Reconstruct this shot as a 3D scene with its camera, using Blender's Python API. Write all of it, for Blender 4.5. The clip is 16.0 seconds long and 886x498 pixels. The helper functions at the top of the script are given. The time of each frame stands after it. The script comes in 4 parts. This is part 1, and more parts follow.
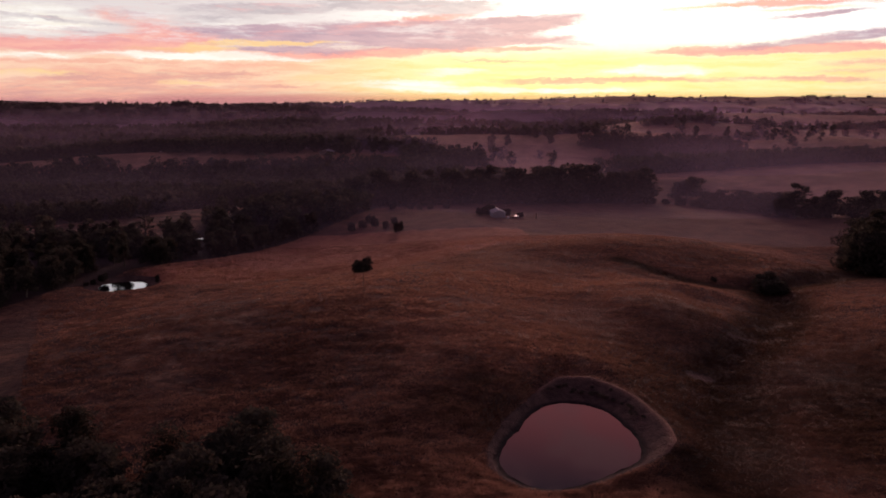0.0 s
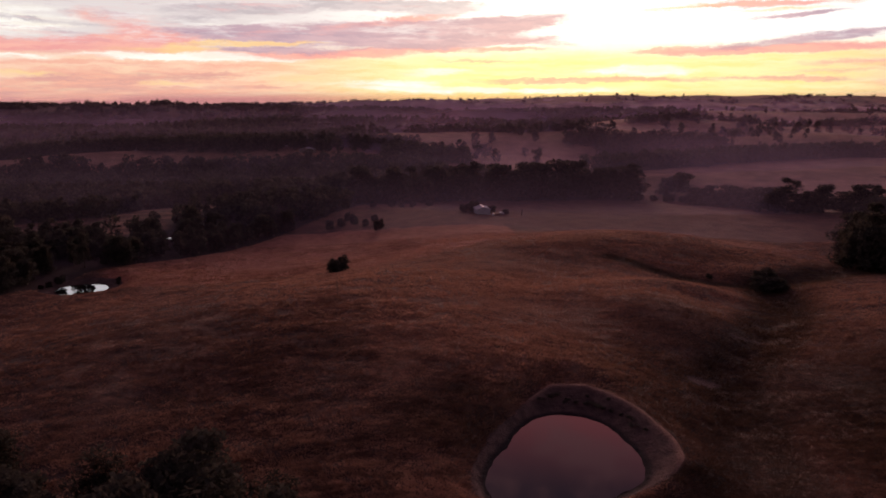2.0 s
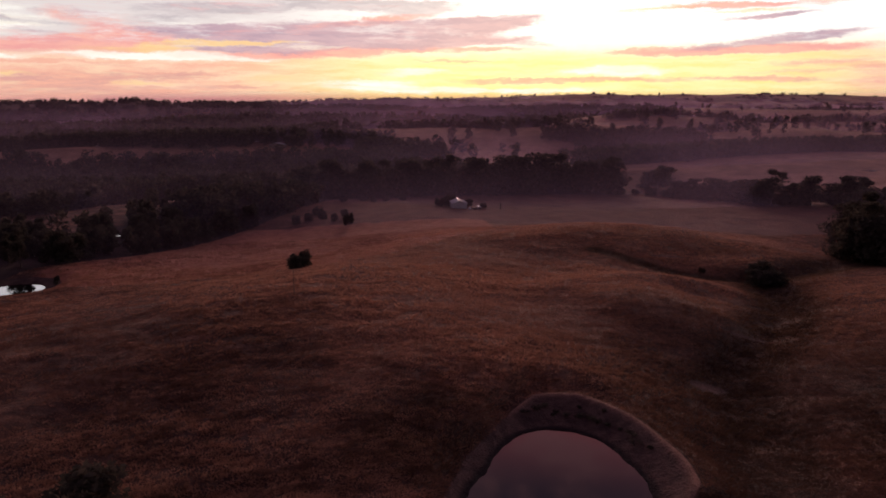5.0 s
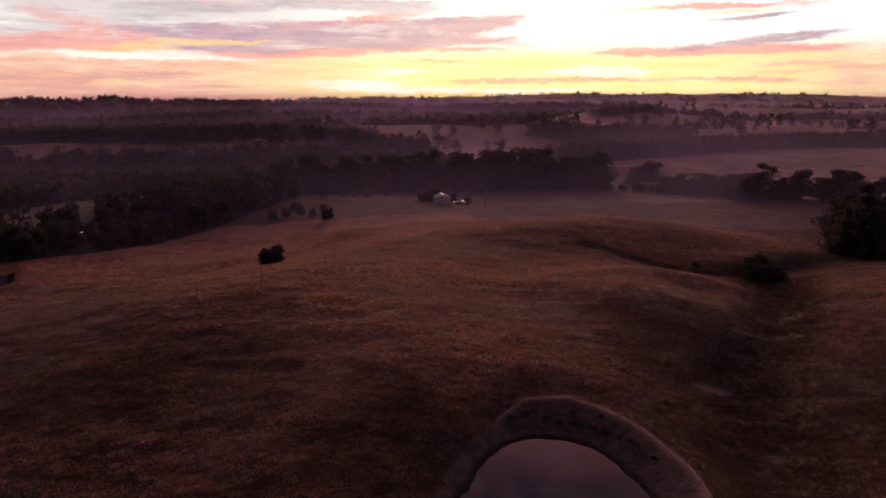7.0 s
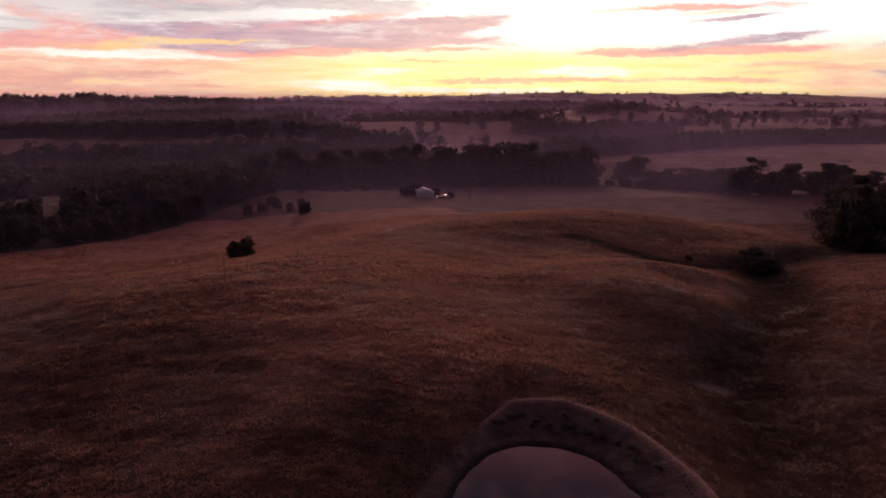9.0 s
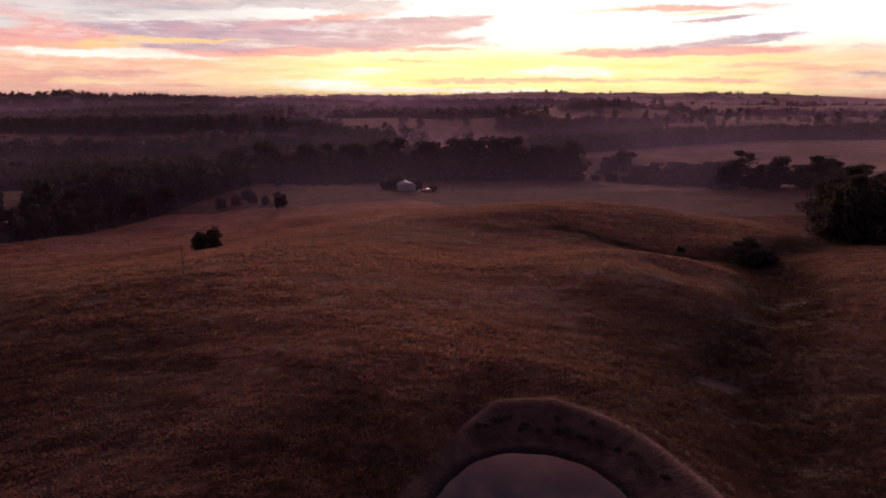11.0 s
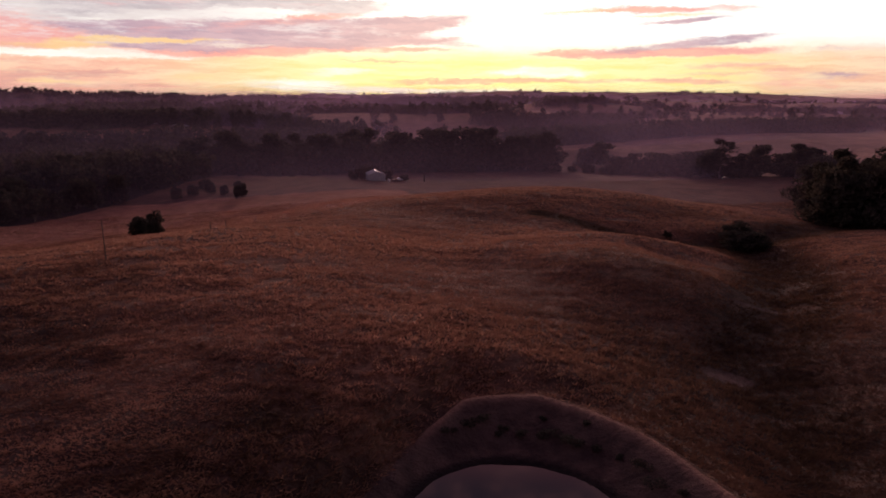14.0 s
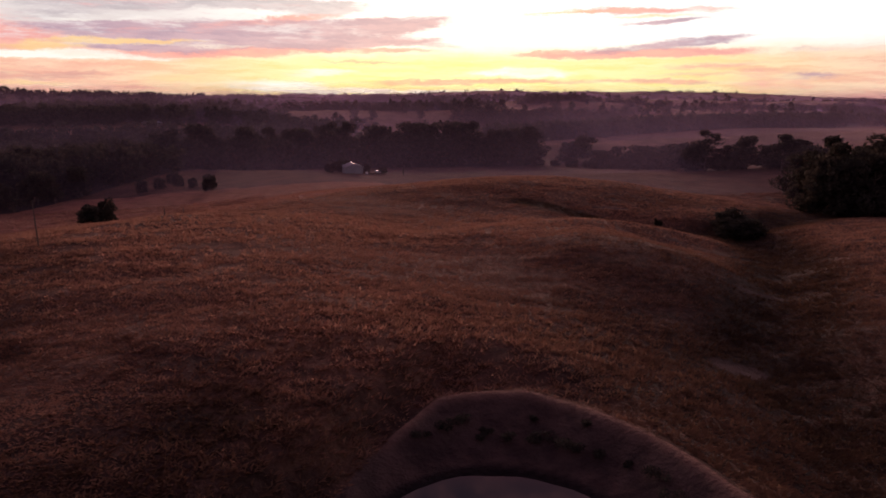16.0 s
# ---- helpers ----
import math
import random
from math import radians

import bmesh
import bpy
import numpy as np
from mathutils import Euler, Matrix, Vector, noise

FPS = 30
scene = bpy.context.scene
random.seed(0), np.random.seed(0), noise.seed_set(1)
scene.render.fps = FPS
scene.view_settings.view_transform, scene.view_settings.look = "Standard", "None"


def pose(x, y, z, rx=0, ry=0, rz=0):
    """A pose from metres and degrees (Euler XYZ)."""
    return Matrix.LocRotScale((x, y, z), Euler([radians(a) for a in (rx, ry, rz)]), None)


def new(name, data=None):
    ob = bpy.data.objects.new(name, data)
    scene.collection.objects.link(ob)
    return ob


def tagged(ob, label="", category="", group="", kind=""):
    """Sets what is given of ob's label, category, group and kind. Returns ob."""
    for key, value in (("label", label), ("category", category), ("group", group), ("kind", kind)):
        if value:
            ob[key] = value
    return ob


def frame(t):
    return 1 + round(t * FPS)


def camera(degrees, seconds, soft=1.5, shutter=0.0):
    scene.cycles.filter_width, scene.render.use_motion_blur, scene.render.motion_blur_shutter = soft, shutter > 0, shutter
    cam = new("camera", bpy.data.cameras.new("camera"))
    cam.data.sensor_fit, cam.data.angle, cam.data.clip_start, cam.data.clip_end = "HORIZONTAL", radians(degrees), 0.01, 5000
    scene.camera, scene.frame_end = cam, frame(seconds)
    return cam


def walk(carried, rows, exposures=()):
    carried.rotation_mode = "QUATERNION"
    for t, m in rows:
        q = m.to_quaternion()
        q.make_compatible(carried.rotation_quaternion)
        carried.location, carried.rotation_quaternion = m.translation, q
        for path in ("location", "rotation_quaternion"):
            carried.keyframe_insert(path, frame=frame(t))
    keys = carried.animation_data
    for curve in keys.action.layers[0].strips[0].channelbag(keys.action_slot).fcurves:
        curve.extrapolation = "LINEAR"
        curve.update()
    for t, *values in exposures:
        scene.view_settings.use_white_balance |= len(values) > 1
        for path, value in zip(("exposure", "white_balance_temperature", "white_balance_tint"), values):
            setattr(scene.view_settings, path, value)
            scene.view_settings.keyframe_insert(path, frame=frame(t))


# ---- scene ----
cam = camera(66.00, 16.0, soft=1.8)
ROWS = [
    (0.0, 0.00, 0.00, 65.00, -0.000, -12.592, 0.001),
    (1.0, 0.62, 6.95, 63.04, -0.645, -12.579, 0.085),
    (2.0, 1.28, 13.53, 61.06, -1.282, -12.573, 0.135),
    (3.0, 1.98, 19.77, 59.07, -1.912, -12.571, 0.155),
    (4.0, 2.72, 25.69, 57.06, -2.538, -12.574, 0.150),
    (5.0, 3.50, 31.34, 55.03, -3.163, -12.579, 0.125),
    (6.0, 4.32, 36.74, 52.98, -3.789, -12.585, 0.086),
    (7.0, 5.18, 41.92, 50.90, -4.417, -12.592, 0.037),
    (8.0, 6.09, 46.91, 48.81, -5.051, -12.598, -0.017),
    (9.0, 7.03, 51.75, 46.68, -5.692, -12.603, -0.072),
    (10.0, 8.02, 56.46, 44.54, -6.343, -12.604, -0.121),
    (11.0, 9.05, 61.07, 42.36, -7.006, -12.602, -0.161),
    (12.0, 10.13, 65.62, 40.16, -7.684, -12.594, -0.186),
    (13.0, 11.24, 70.14, 37.92, -8.379, -12.581, -0.191),
    (14.0, 12.41, 74.65, 35.66, -9.092, -12.559, -0.171),
    (15.0, 13.61, 79.19, 33.36, -9.827, -12.530, -0.123),
    (16.0, 14.86, 83.78, 31.03, -10.585, -12.491, -0.039),
]
walk(cam, [(t, pose(x, y, z, 90 + pitch, 0, yaw) @ pose(0, 0, 0, 0, 0, -roll)) for t, x, y, z, yaw, pitch, roll in ROWS])

# ---- world, sun ----
def graph(tree):
    """Short hand for building node trees: n(type, **settings), link and maths."""
    class Net:
        def n(self, kind, **kw):
            node = tree.nodes.new(kind)
            for k, v in kw.items():
                if k == "operation":
                    node.operation = v
                elif k == "interpolation_type":
                    node.interpolation_type = v
                elif k == "attribute_name":
                    node.attribute_name = v
                else:
                    self.put(node, k, v)
            return node

        def put(self, node, key, v):
            sock = node.inputs[int(key[1:])] if key[0] == "i" and key[1:].isdigit() else node.inputs[key.replace("_", " ")]
            if isinstance(v, bpy.types.NodeSocket):
                tree.links.new(v, sock)
            else:
                sock.default_value = v

        def m(self, op, a, b=0.0, c=0.0):
            return self.n("ShaderNodeMath", operation=op, i0=a, i1=b, i2=c).outputs[0]

        def noise(self, vec, scale, detail=3.0, rough=0.55, out=0):
            return self.n("ShaderNodeTexNoise", Vector=vec, Scale=scale, Detail=detail, Roughness=rough).outputs[out]

        def step(self, x, lo, hi):
            return self.n("ShaderNodeMapRange", interpolation_type="SMOOTHSTEP", i0=x, i1=lo, i2=hi).outputs[0]

        def mix(self, f, a, b, kind="MIX"):
            node = tree.nodes.new("ShaderNodeMix")
            node.data_type, node.blend_type = "RGBA", kind
            for sock, v in ((node.inputs[0], f), (node.inputs[6], a), (node.inputs[7], b)):
                if isinstance(v, bpy.types.NodeSocket):
                    tree.links.new(v, sock)
                else:
                    sock.default_value = v if not isinstance(v, tuple) or len(v) == 4 else (*v, 1)
            return node.outputs[2]

        def link(self, a, b):
            tree.links.new(a, b)
    return Net()


SUN_AZ, SUN_UP = 9.0, 4.0
world = bpy.data.worlds.new("dawn_sky")
scene.world = world
world.use_nodes = True
world.node_tree.nodes.clear()
g = graph(world.node_tree)
way = g.n("ShaderNodeTexCoord").outputs["Generated"]
xyz = g.n("ShaderNodeSeparateXYZ", i0=way).outputs
U0 = g.m("MULTIPLY", g.m("ARCTAN2", xyz[0], xyz[1]), 57.2958)
V0 = g.m("MULTIPLY", g.m("ARCSINE", xyz[2]), 57.2958)
flat = g.n("ShaderNodeCombineXYZ", i0=g.m("MULTIPLY", U0, 0.15), i1=V0).outputs[0]
rag = g.n("ShaderNodeSeparateXYZ", i0=g.noise(flat, 0.55, 9, 0.68, 1)).outputs
wisp = g.n("ShaderNodeSeparateXYZ", i0=g.noise(g.n("ShaderNodeCombineXYZ", i0=g.m("MULTIPLY", U0, 0.4), i1=V0, i2=3.0).outputs[0], 1.6, 8, 0.72, 1)).outputs
U = g.m("ADD", U0, g.m("ADD", g.m("MULTIPLY", g.m("SUBTRACT", rag[0], 0.5), 6.0), g.m("MULTIPLY", g.m("SUBTRACT", wisp[0], 0.5), 2.2)))
V = g.m("ADD", V0, g.m("ADD", g.m("MULTIPLY", g.m("SUBTRACT", rag[1], 0.5), 1.1), g.m("MULTIPLY", g.m("SUBTRACT", wisp[1], 0.5), 0.75)))
core = g.m("POWER", 2.718, g.m("MULTIPLY", -1.0, g.m("POWER", g.m("DIVIDE", g.m("SUBTRACT", U0, 14.0), 27.0), 2.0)))
east = g.m("COSINE", g.m("MULTIPLY", g.m("SUBTRACT", U0, SUN_AZ), 0.0174533))
# clear sky: peach and yellow low down, white above, then a dim mauve dome
band = g.noise(g.n("ShaderNodeCombineXYZ", i0=g.m("MULTIPLY", U0, 0.06), i1=V).outputs[0], 2.3, 6, 0.62)
low = g.mix(g.step(core, 0.25, 0.85), g.mix(g.step(band, 0.38, 0.62), (0.92, 0.48, 0.37), (0.98, 0.67, 0.50)), g.mix(g.step(band, 0.36, 0.62), (0.97, 0.84, 0.34), (0.98, 0.93, 0.49)))
high = g.mix(g.step(U0, -16.0, 2.0), (0.78, 0.70, 0.70), (1.15, 1.12, 1.08))
clear = g.mix(g.step(V, 2.6, 4.6), low, high)
clear = g.mix(g.step(V0, -0.2, 0.7), g.mix(g.step(core, 0.3, 0.9), (0.61, 0.26, 0.26), (0.97, 0.61, 0.26)), clear)
dome = g.mix(g.step(east, 0.70, 0.98), (0.165, 0.10, 0.135), (1.15, 0.32, 0.38))
dome = g.mix(g.step(V0, 25.0, 33.0), dome, g.mix(g.step(east, 0.70, 0.98), (0.07, 0.05, 0.095), (0.24, 0.16, 0.25)))
dome = g.mix(g.step(V0, 36.0, 50.0), dome, (0.135, 0.090, 0.185))
clear = g.mix(g.step(V0, 8.0, 13.0), clear, g.mix(g.step(east, 0.5, 1.0), (1.3, 1.2, 1.35), (2.5, 2.35, 2.45)))
sky = g.mix(g.step(V0, 16.5, 20.5), clear, dome)
sky = g.mix(g.step(east, 0.60, 0.1), sky, g.mix(g.step(V0, 0.0, 30.0), (0.20, 0.11, 0.14), (0.07, 0.055, 0.095)))

# streaks of cloud by colour: azimuth, elevation, half width, half height, thickness, lean
PALE = (
    (-15.8, 3.02, 5.5, 0.38, 1.0, 0), (-21.1, 3.05, 3.6, 0.25, 0.8, 0), (-10.9, 5.59, 2.2, 0.29, 0.8, 0), (-16.1, 5.35, 2.5, 0.25, 0.7, 0), (-29.7, 5.40, 4.4, 1.12, 0.6, 0),
    (-30.0, 2.76, 3.8, 0.31, 0.55, 0), (-3.8, 4.91, 1.6, 0.22, 0.6, 0), (-2.9, 1.00, 3.7, 0.36, 0.9, 0), (3.5, 0.51, 5.5, 0.27, 0.9, 0), (16.4, 1.91, 3.8, 0.38, 1.0, 0),
    (12.1, 0.50, 4.0, 0.22, 0.8, 0), (0.7, 1.94, 3.2, 0.36, 0.7, 0),
)
PINK = (
    (-28.9, 3.71, 5.9, 0.54, 1.1, 0), (-21.0, 4.11, 4.4, 0.73, 1.0, 0), (-22.1, 5.56, 2.9, 0.87, 0.52, -1), (-25.1, 5.82, 1.5, 0.46, 0.4, -1), (-10.1, 3.22, 5.7, 0.30, 1.0, 0),
    (-2.9, 3.53, 5.0, 0.26, 0.9, 0), (5.3, 3.78, 5.4, 0.22, 0.9, 0), (-1.5, 5.95, 3.4, 0.30, 1.1, 1), (-6.5, 5.66, 1.8, 0.17, 0.6, 1), (22.3, 3.43, 6.6, 0.28, 1.0, 0),
    (29.7, 3.37, 4.8, 0.34, 0.83, 0), (25.8, 6.58, 6.2, 0.23, 1.0, 0), (31.8, 2.44, 4.3, 0.26, 0.56, 1), (36.4, 1.13, 4.8, 0.50, 0.56, 0), (34.4, 1.97, 3.7, 0.29, 0.50, 0),
)
MAUVE = (
    (-10.1, 4.85, 5.7, 0.68, 1.1, 0), (-3.8, 4.83, 7.2, 0.95, 1.2, 0), (2.5, 4.92, 5.4, 0.86, 1.1, 1), (6.1, 5.66, 4.9, 0.38, 1.1, 1), (8.0, 4.45, 2.7, 0.26, 0.7, 0),
    (11.1, 4.07, 2.6, 0.21, 0.6, 0), (-15.7, 4.95, 4.6, 0.42, 0.8, 0), (-11.0, 3.55, 3.3, 0.26, 1.0, 0), (-14.5, 3.76, 2.6, 0.17, 0.8, 0), (25.4, 3.86, 7.1, 0.32, 0.56, 1),
    (30.9, 4.15, 3.7, 0.45, 0.56, 1), (27.7, 5.73, 3.0, 0.19, 1.0, 1), (37.8, 3.38, 2.3, 0.24, 0.54, 0), (38.1, 1.53, 3.1, 0.32, 0.48, 0), (-22.8, 6.04, 1.5, 0.24, 0.5, -1),
)
GREY = (
    (-15.2, 6.49, 4.2, 0.49, 0.9, 0), (-8.2, 7.07, 5.3, 0.42, 0.9, 0), (-2.0, 7.05, 4.9, 0.38, 0.8, 0), (1.6, 6.63, 2.7, 0.51, 0.9, 0), (-18.1, 5.70, 2.5, 0.41, 0.6, 0),
    (-25.1, 5.94, 2.2, 0.19, 0.7, -1), (-27.7, 5.32, 2.5, 0.15, 0.6, -1), (-23.3, 5.12, 2.7, 0.20, 0.7, -1), (-33.6, 5.53, 3.8, 0.32, 0.7, 0), (-26.7, 4.60, 2.2, 0.15, 0.5, 0),
)
DUSK = (
    (-22.8, 1.46, 5.5, 0.37, 0.9, 0), (-27.4, 1.01, 4.0, 0.32, 0.8, 0), (-16.3, 1.69, 3.8, 0.21, 0.7, 0), (-20.1, 0.56, 5.3, 0.25, 0.8, 0), (-30.3, 0.44, 4.8, 0.39, 1.0, 0),
    (-26.8, 0.05, 4.4, 0.32, 0.9, 0), (-13.8, 0.85, 3.9, 0.17, 0.6, 0), (10.3, 1.25, 5.8, 0.18, 0.9, 0), (4.4, 2.86, 3.6, 0.13, 0.7, 0), (19.7, 1.28, 6.1, 0.21, 0.6, 0),
    (28.2, 1.32, 4.3, 0.20, 0.6, 0), (29.9, 1.80, 4.1, 0.19, 0.5, 0), (-36.0, 1.14, 3.6, 0.43, 0.7, 0),
)
GOLD = (
    (-12.7, 4.13, 4.5, 0.17, 1.2, 0), (-18.2, 3.69, 2.5, 0.37, 1.0, 0), (-23.0, 3.53, 2.3, 0.20, 0.6, 0), (-15.3, 4.25, 2.1, 0.17, 0.7, 0), (20.5, 6.53, 3.6, 0.20, 0.7, 0),
    (26.6, 6.16, 5.0, 0.15, 0.8, 0), (-30.8, 1.67, 4.1, 0.27, 0.6, 0), (-19.3, 1.08, 2.9, 0.21, 0.7, 0), (-9.3, 1.39, 4.0, 0.40, 0.6, 0),
)
LEAN = 0.075
level = {k: g.n("ShaderNodeCombineXYZ", i0=U, i1=g.m("SUBTRACT", V, g.m("MULTIPLY", U, k * LEAN))).outputs[0] for k in (-1, 0, 1)}


def streaks(strokes, seed, lo, hi):
    """How thickly the cloud of one colour covers the sky, 0 to 1, broken up into filaments."""
    total = 0.0
    for u, v, w, h, amount, lean in strokes:
        off = g.n("ShaderNodeVectorMath", operation="MULTIPLY_ADD", i0=level[lean], i1=(0.66 / w, 0.66 / h, 0), i2=(-0.66 * u / w, -0.66 * (v - u * lean * LEAN) / h, 0)).outputs[0]
        far = g.n("ShaderNodeVectorMath", operation="LENGTH", i0=off).outputs["Value"]
        total = g.m("MULTIPLY_ADD", g.step(far, 1.25, 0.0), amount, total)
    thread = g.noise(g.n("ShaderNodeCombineXYZ", i0=g.m("MULTIPLY", U0, 0.10), i1=V, i2=seed).outputs[0], 1.9, 8, 0.64)
    return g.step(g.m("MULTIPLY", total, g.m("ADD", -0.35, g.m("MULTIPLY", thread, 2.7))), lo, hi)


grain = g.noise(g.n("ShaderNodeCombineXYZ", i0=g.m("MULTIPLY", U, 0.12), i1=V, i2=7.0).outputs[0], 2.6, 7, 0.62)
for strokes, seed, lo, hi, cover, dim, bright in (
        (PALE, 1.0, 0.15, 0.75, 0.95, (0.95, 0.88, 0.78), (1.08, 1.05, 0.98)), (DUSK, 2.0, 0.15, 0.70, 0.85, (0.70, 0.35, 0.33), (0.92, 0.46, 0.35)), 
        (GREY, 4.0, 0.20, 0.80, 0.80, (0.49, 0.43, 0.48), (0.68, 0.59, 0.62)), (PINK, 5.0, 0.15, 0.85, 0.92, (0.87, 0.35, 0.35), (0.96, 0.46, 0.39)), (MAUVE, 6.0, 0.20, 0.80, 0.92, (0.45, 0.30, 0.41), (0.61, 0.40, 0.48)), (GOLD, 3.0, 0.25, 0.95, 0.9, (0.96, 0.61, 0.30), (0.97, 0.70, 0.35))):
    sky = g.mix(g.m("MULTIPLY", streaks(strokes, seed, lo, hi), cover), sky, g.mix(g.step(grain, 0.36, 0.64), dim, bright))
# ragged gaps and lit wisps in the cloud bank, mottling low down
def filaments(across, scale, seed, lo, hi):
    return g.step(g.noise(g.n("ShaderNodeCombineXYZ", i0=g.m("MULTIPLY", U0, across), i1=V0, i2=seed).outputs[0], scale, 9, 0.70), lo, hi)


bank = g.m("MULTIPLY", g.step(V, 3.3, 4.6), g.step(V0, 14.0, 9.0))
foot = g.m("MULTIPLY", g.step(V, 3.6, 2.2), g.step(V0, -0.1, 0.5))
sky = g.mix(g.m("MULTIPLY", g.m("MULTIPLY", filaments(0.16, 1.5, 11.0, 0.50, 0.68), bank), 0.60), sky, (0.93, 0.87, 0.87))
sky = g.mix(g.m("MULTIPLY", g.m("MULTIPLY", filaments(0.14, 1.9, 13.0, 0.52, 0.70), g.m("MULTIPLY", bank, g.step(U0, 16.0, -2.0))), 0.55), sky, (0.55, 0.38, 0.46))
sky = g.mix(g.m("MULTIPLY", g.m("MULTIPLY", filaments(0.10, 1.7, 15.0, 0.54, 0.72), g.m("MULTIPLY", bank, g.step(U0, 6.0, -6.0))), 0.45), sky, (0.92, 0.42, 0.42))
sky = g.mix(g.m("MULTIPLY", g.m("MULTIPLY", filaments(0.09, 2.6, 17.0, 0.48, 0.70), foot), 0.55), sky, g.mix(g.step(core, 0.25, 0.8), (0.98, 0.74, 0.50), (1.02, 0.96, 0.62)))
sky = g.mix(g.m("MULTIPLY", g.m("MULTIPLY", filaments(0.10, 2.9, 19.0, 0.52, 0.72), foot), 0.45), sky, g.mix(g.step(core, 0.25, 0.8), (0.80, 0.42, 0.36), (1.0, 0.78, 0.38)))
# broken cloud higher up, over the whole dome
lofty = g.step(g.noise(g.n("ShaderNodeVectorMath", operation="MULTIPLY", i0=way, i1=(3.5, 3.5, 6.0)).outputs[0], 3.0, 6, 0.6), 0.44, 0.60)
lofty = g.m("MULTIPLY", lofty, g.m("MULTIPLY", g.step(V0, 20.0, 26.0), g.step(V0, 50.0, 38.0)))
sky = g.mix(g.m("MULTIPLY", lofty, 0.6), sky, g.mix(g.step(east, 0.70, 0.98), (0.10, 0.065, 0.09), (0.85, 0.38, 0.44)))
air_node = g.n("ShaderNodeTexSky")
air_node.sky_type, air_node.sun_disc = "NISHITA", False
air_node.sun_elevation, air_node.sun_rotation, air_node.dust_density = radians(SUN_UP), radians(SUN_AZ), 2.0
air = air_node.outputs[0]
# below the rim of the earth the dome is dark land
sky = g.mix(g.step(V0, -0.6, -1.4), sky, (0.03, 0.022, 0.025))
both = g.mix(0.006, sky, air, "ADD")
back = g.n("ShaderNodeBackground", Color=both, Strength=1.0)
g.link(back.outputs[0], g.n("ShaderNodeOutputWorld").inputs[0])

sun = new("sun", bpy.data.lights.new("sun", "SUN"))
sun.data.energy, sun.data.angle, sun.data.color = 1.4, radians(14), (1.0, 0.52, 0.42)
aim = Vector((math.sin(radians(SUN_AZ)) * math.cos(radians(SUN_UP + 4)), math.cos(radians(SUN_AZ)) * math.cos(radians(SUN_UP + 4)), math.sin(radians(SUN_UP + 4))))
sun.matrix_world = Matrix.Translation((0, 0, 200)) @ (-aim).to_track_quat("-Z", "Y").to_matrix().to_4x4()

# ---- materials ----
def material(name, make, rough=0.9, bump=None, metal=0.0, spec=0.3):
    mat = bpy.data.materials.new(name)
    mat.use_nodes = True
    mat.node_tree.nodes.clear()
    q = graph(mat.node_tree)
    geo = q.n("ShaderNodeNewGeometry").outputs["Position"]
    obj = q.n("ShaderNodeTexCoord").outputs["Object"]
    colour = make(q, geo, obj)
    shade = q.n("ShaderNodeBsdfPrincipled", Base_Color=colour, Roughness=rough, Metallic=metal)
    shade.inputs["Specular IOR Level"].default_value = spec
    if bump:
        height, strength, reach = bump(q, geo, obj)
        q.link(q.n("ShaderNodeBump", Height=height, Strength=strength, Distance=reach).outputs[0], shade.inputs["Normal"])
    q.link(shade.outputs[0], q.n("ShaderNodeOutputMaterial").inputs[0])
    return mat


def two_tone(a, b, scale, lo=0.4, hi=0.6, detail=4, where="obj", per_thing=0.0):
    def make(q, geo, obj):
        c = q.mix(q.step(q.noise(obj if where == "obj" else geo, scale, detail), lo, hi), a, b)
        if per_thing:
            r = q.n("ShaderNodeObjectInfo").outputs["Random"]
            c = q.mix(1.0, c, q.n("ShaderNodeCombineColor", i0=q.m("ADD", 1 - per_thing / 2, q.m("MULTIPLY", r, per_thing)), i1=q.m("ADD", 1 - per_thing / 2, q.m("MULTIPLY", r, per_thing)), i2=q.m("ADD", 1 - per_thing / 2, q.m("MULTIPLY", r, per_thing))).outputs[0], "MULTIPLY")
        return c
    return make


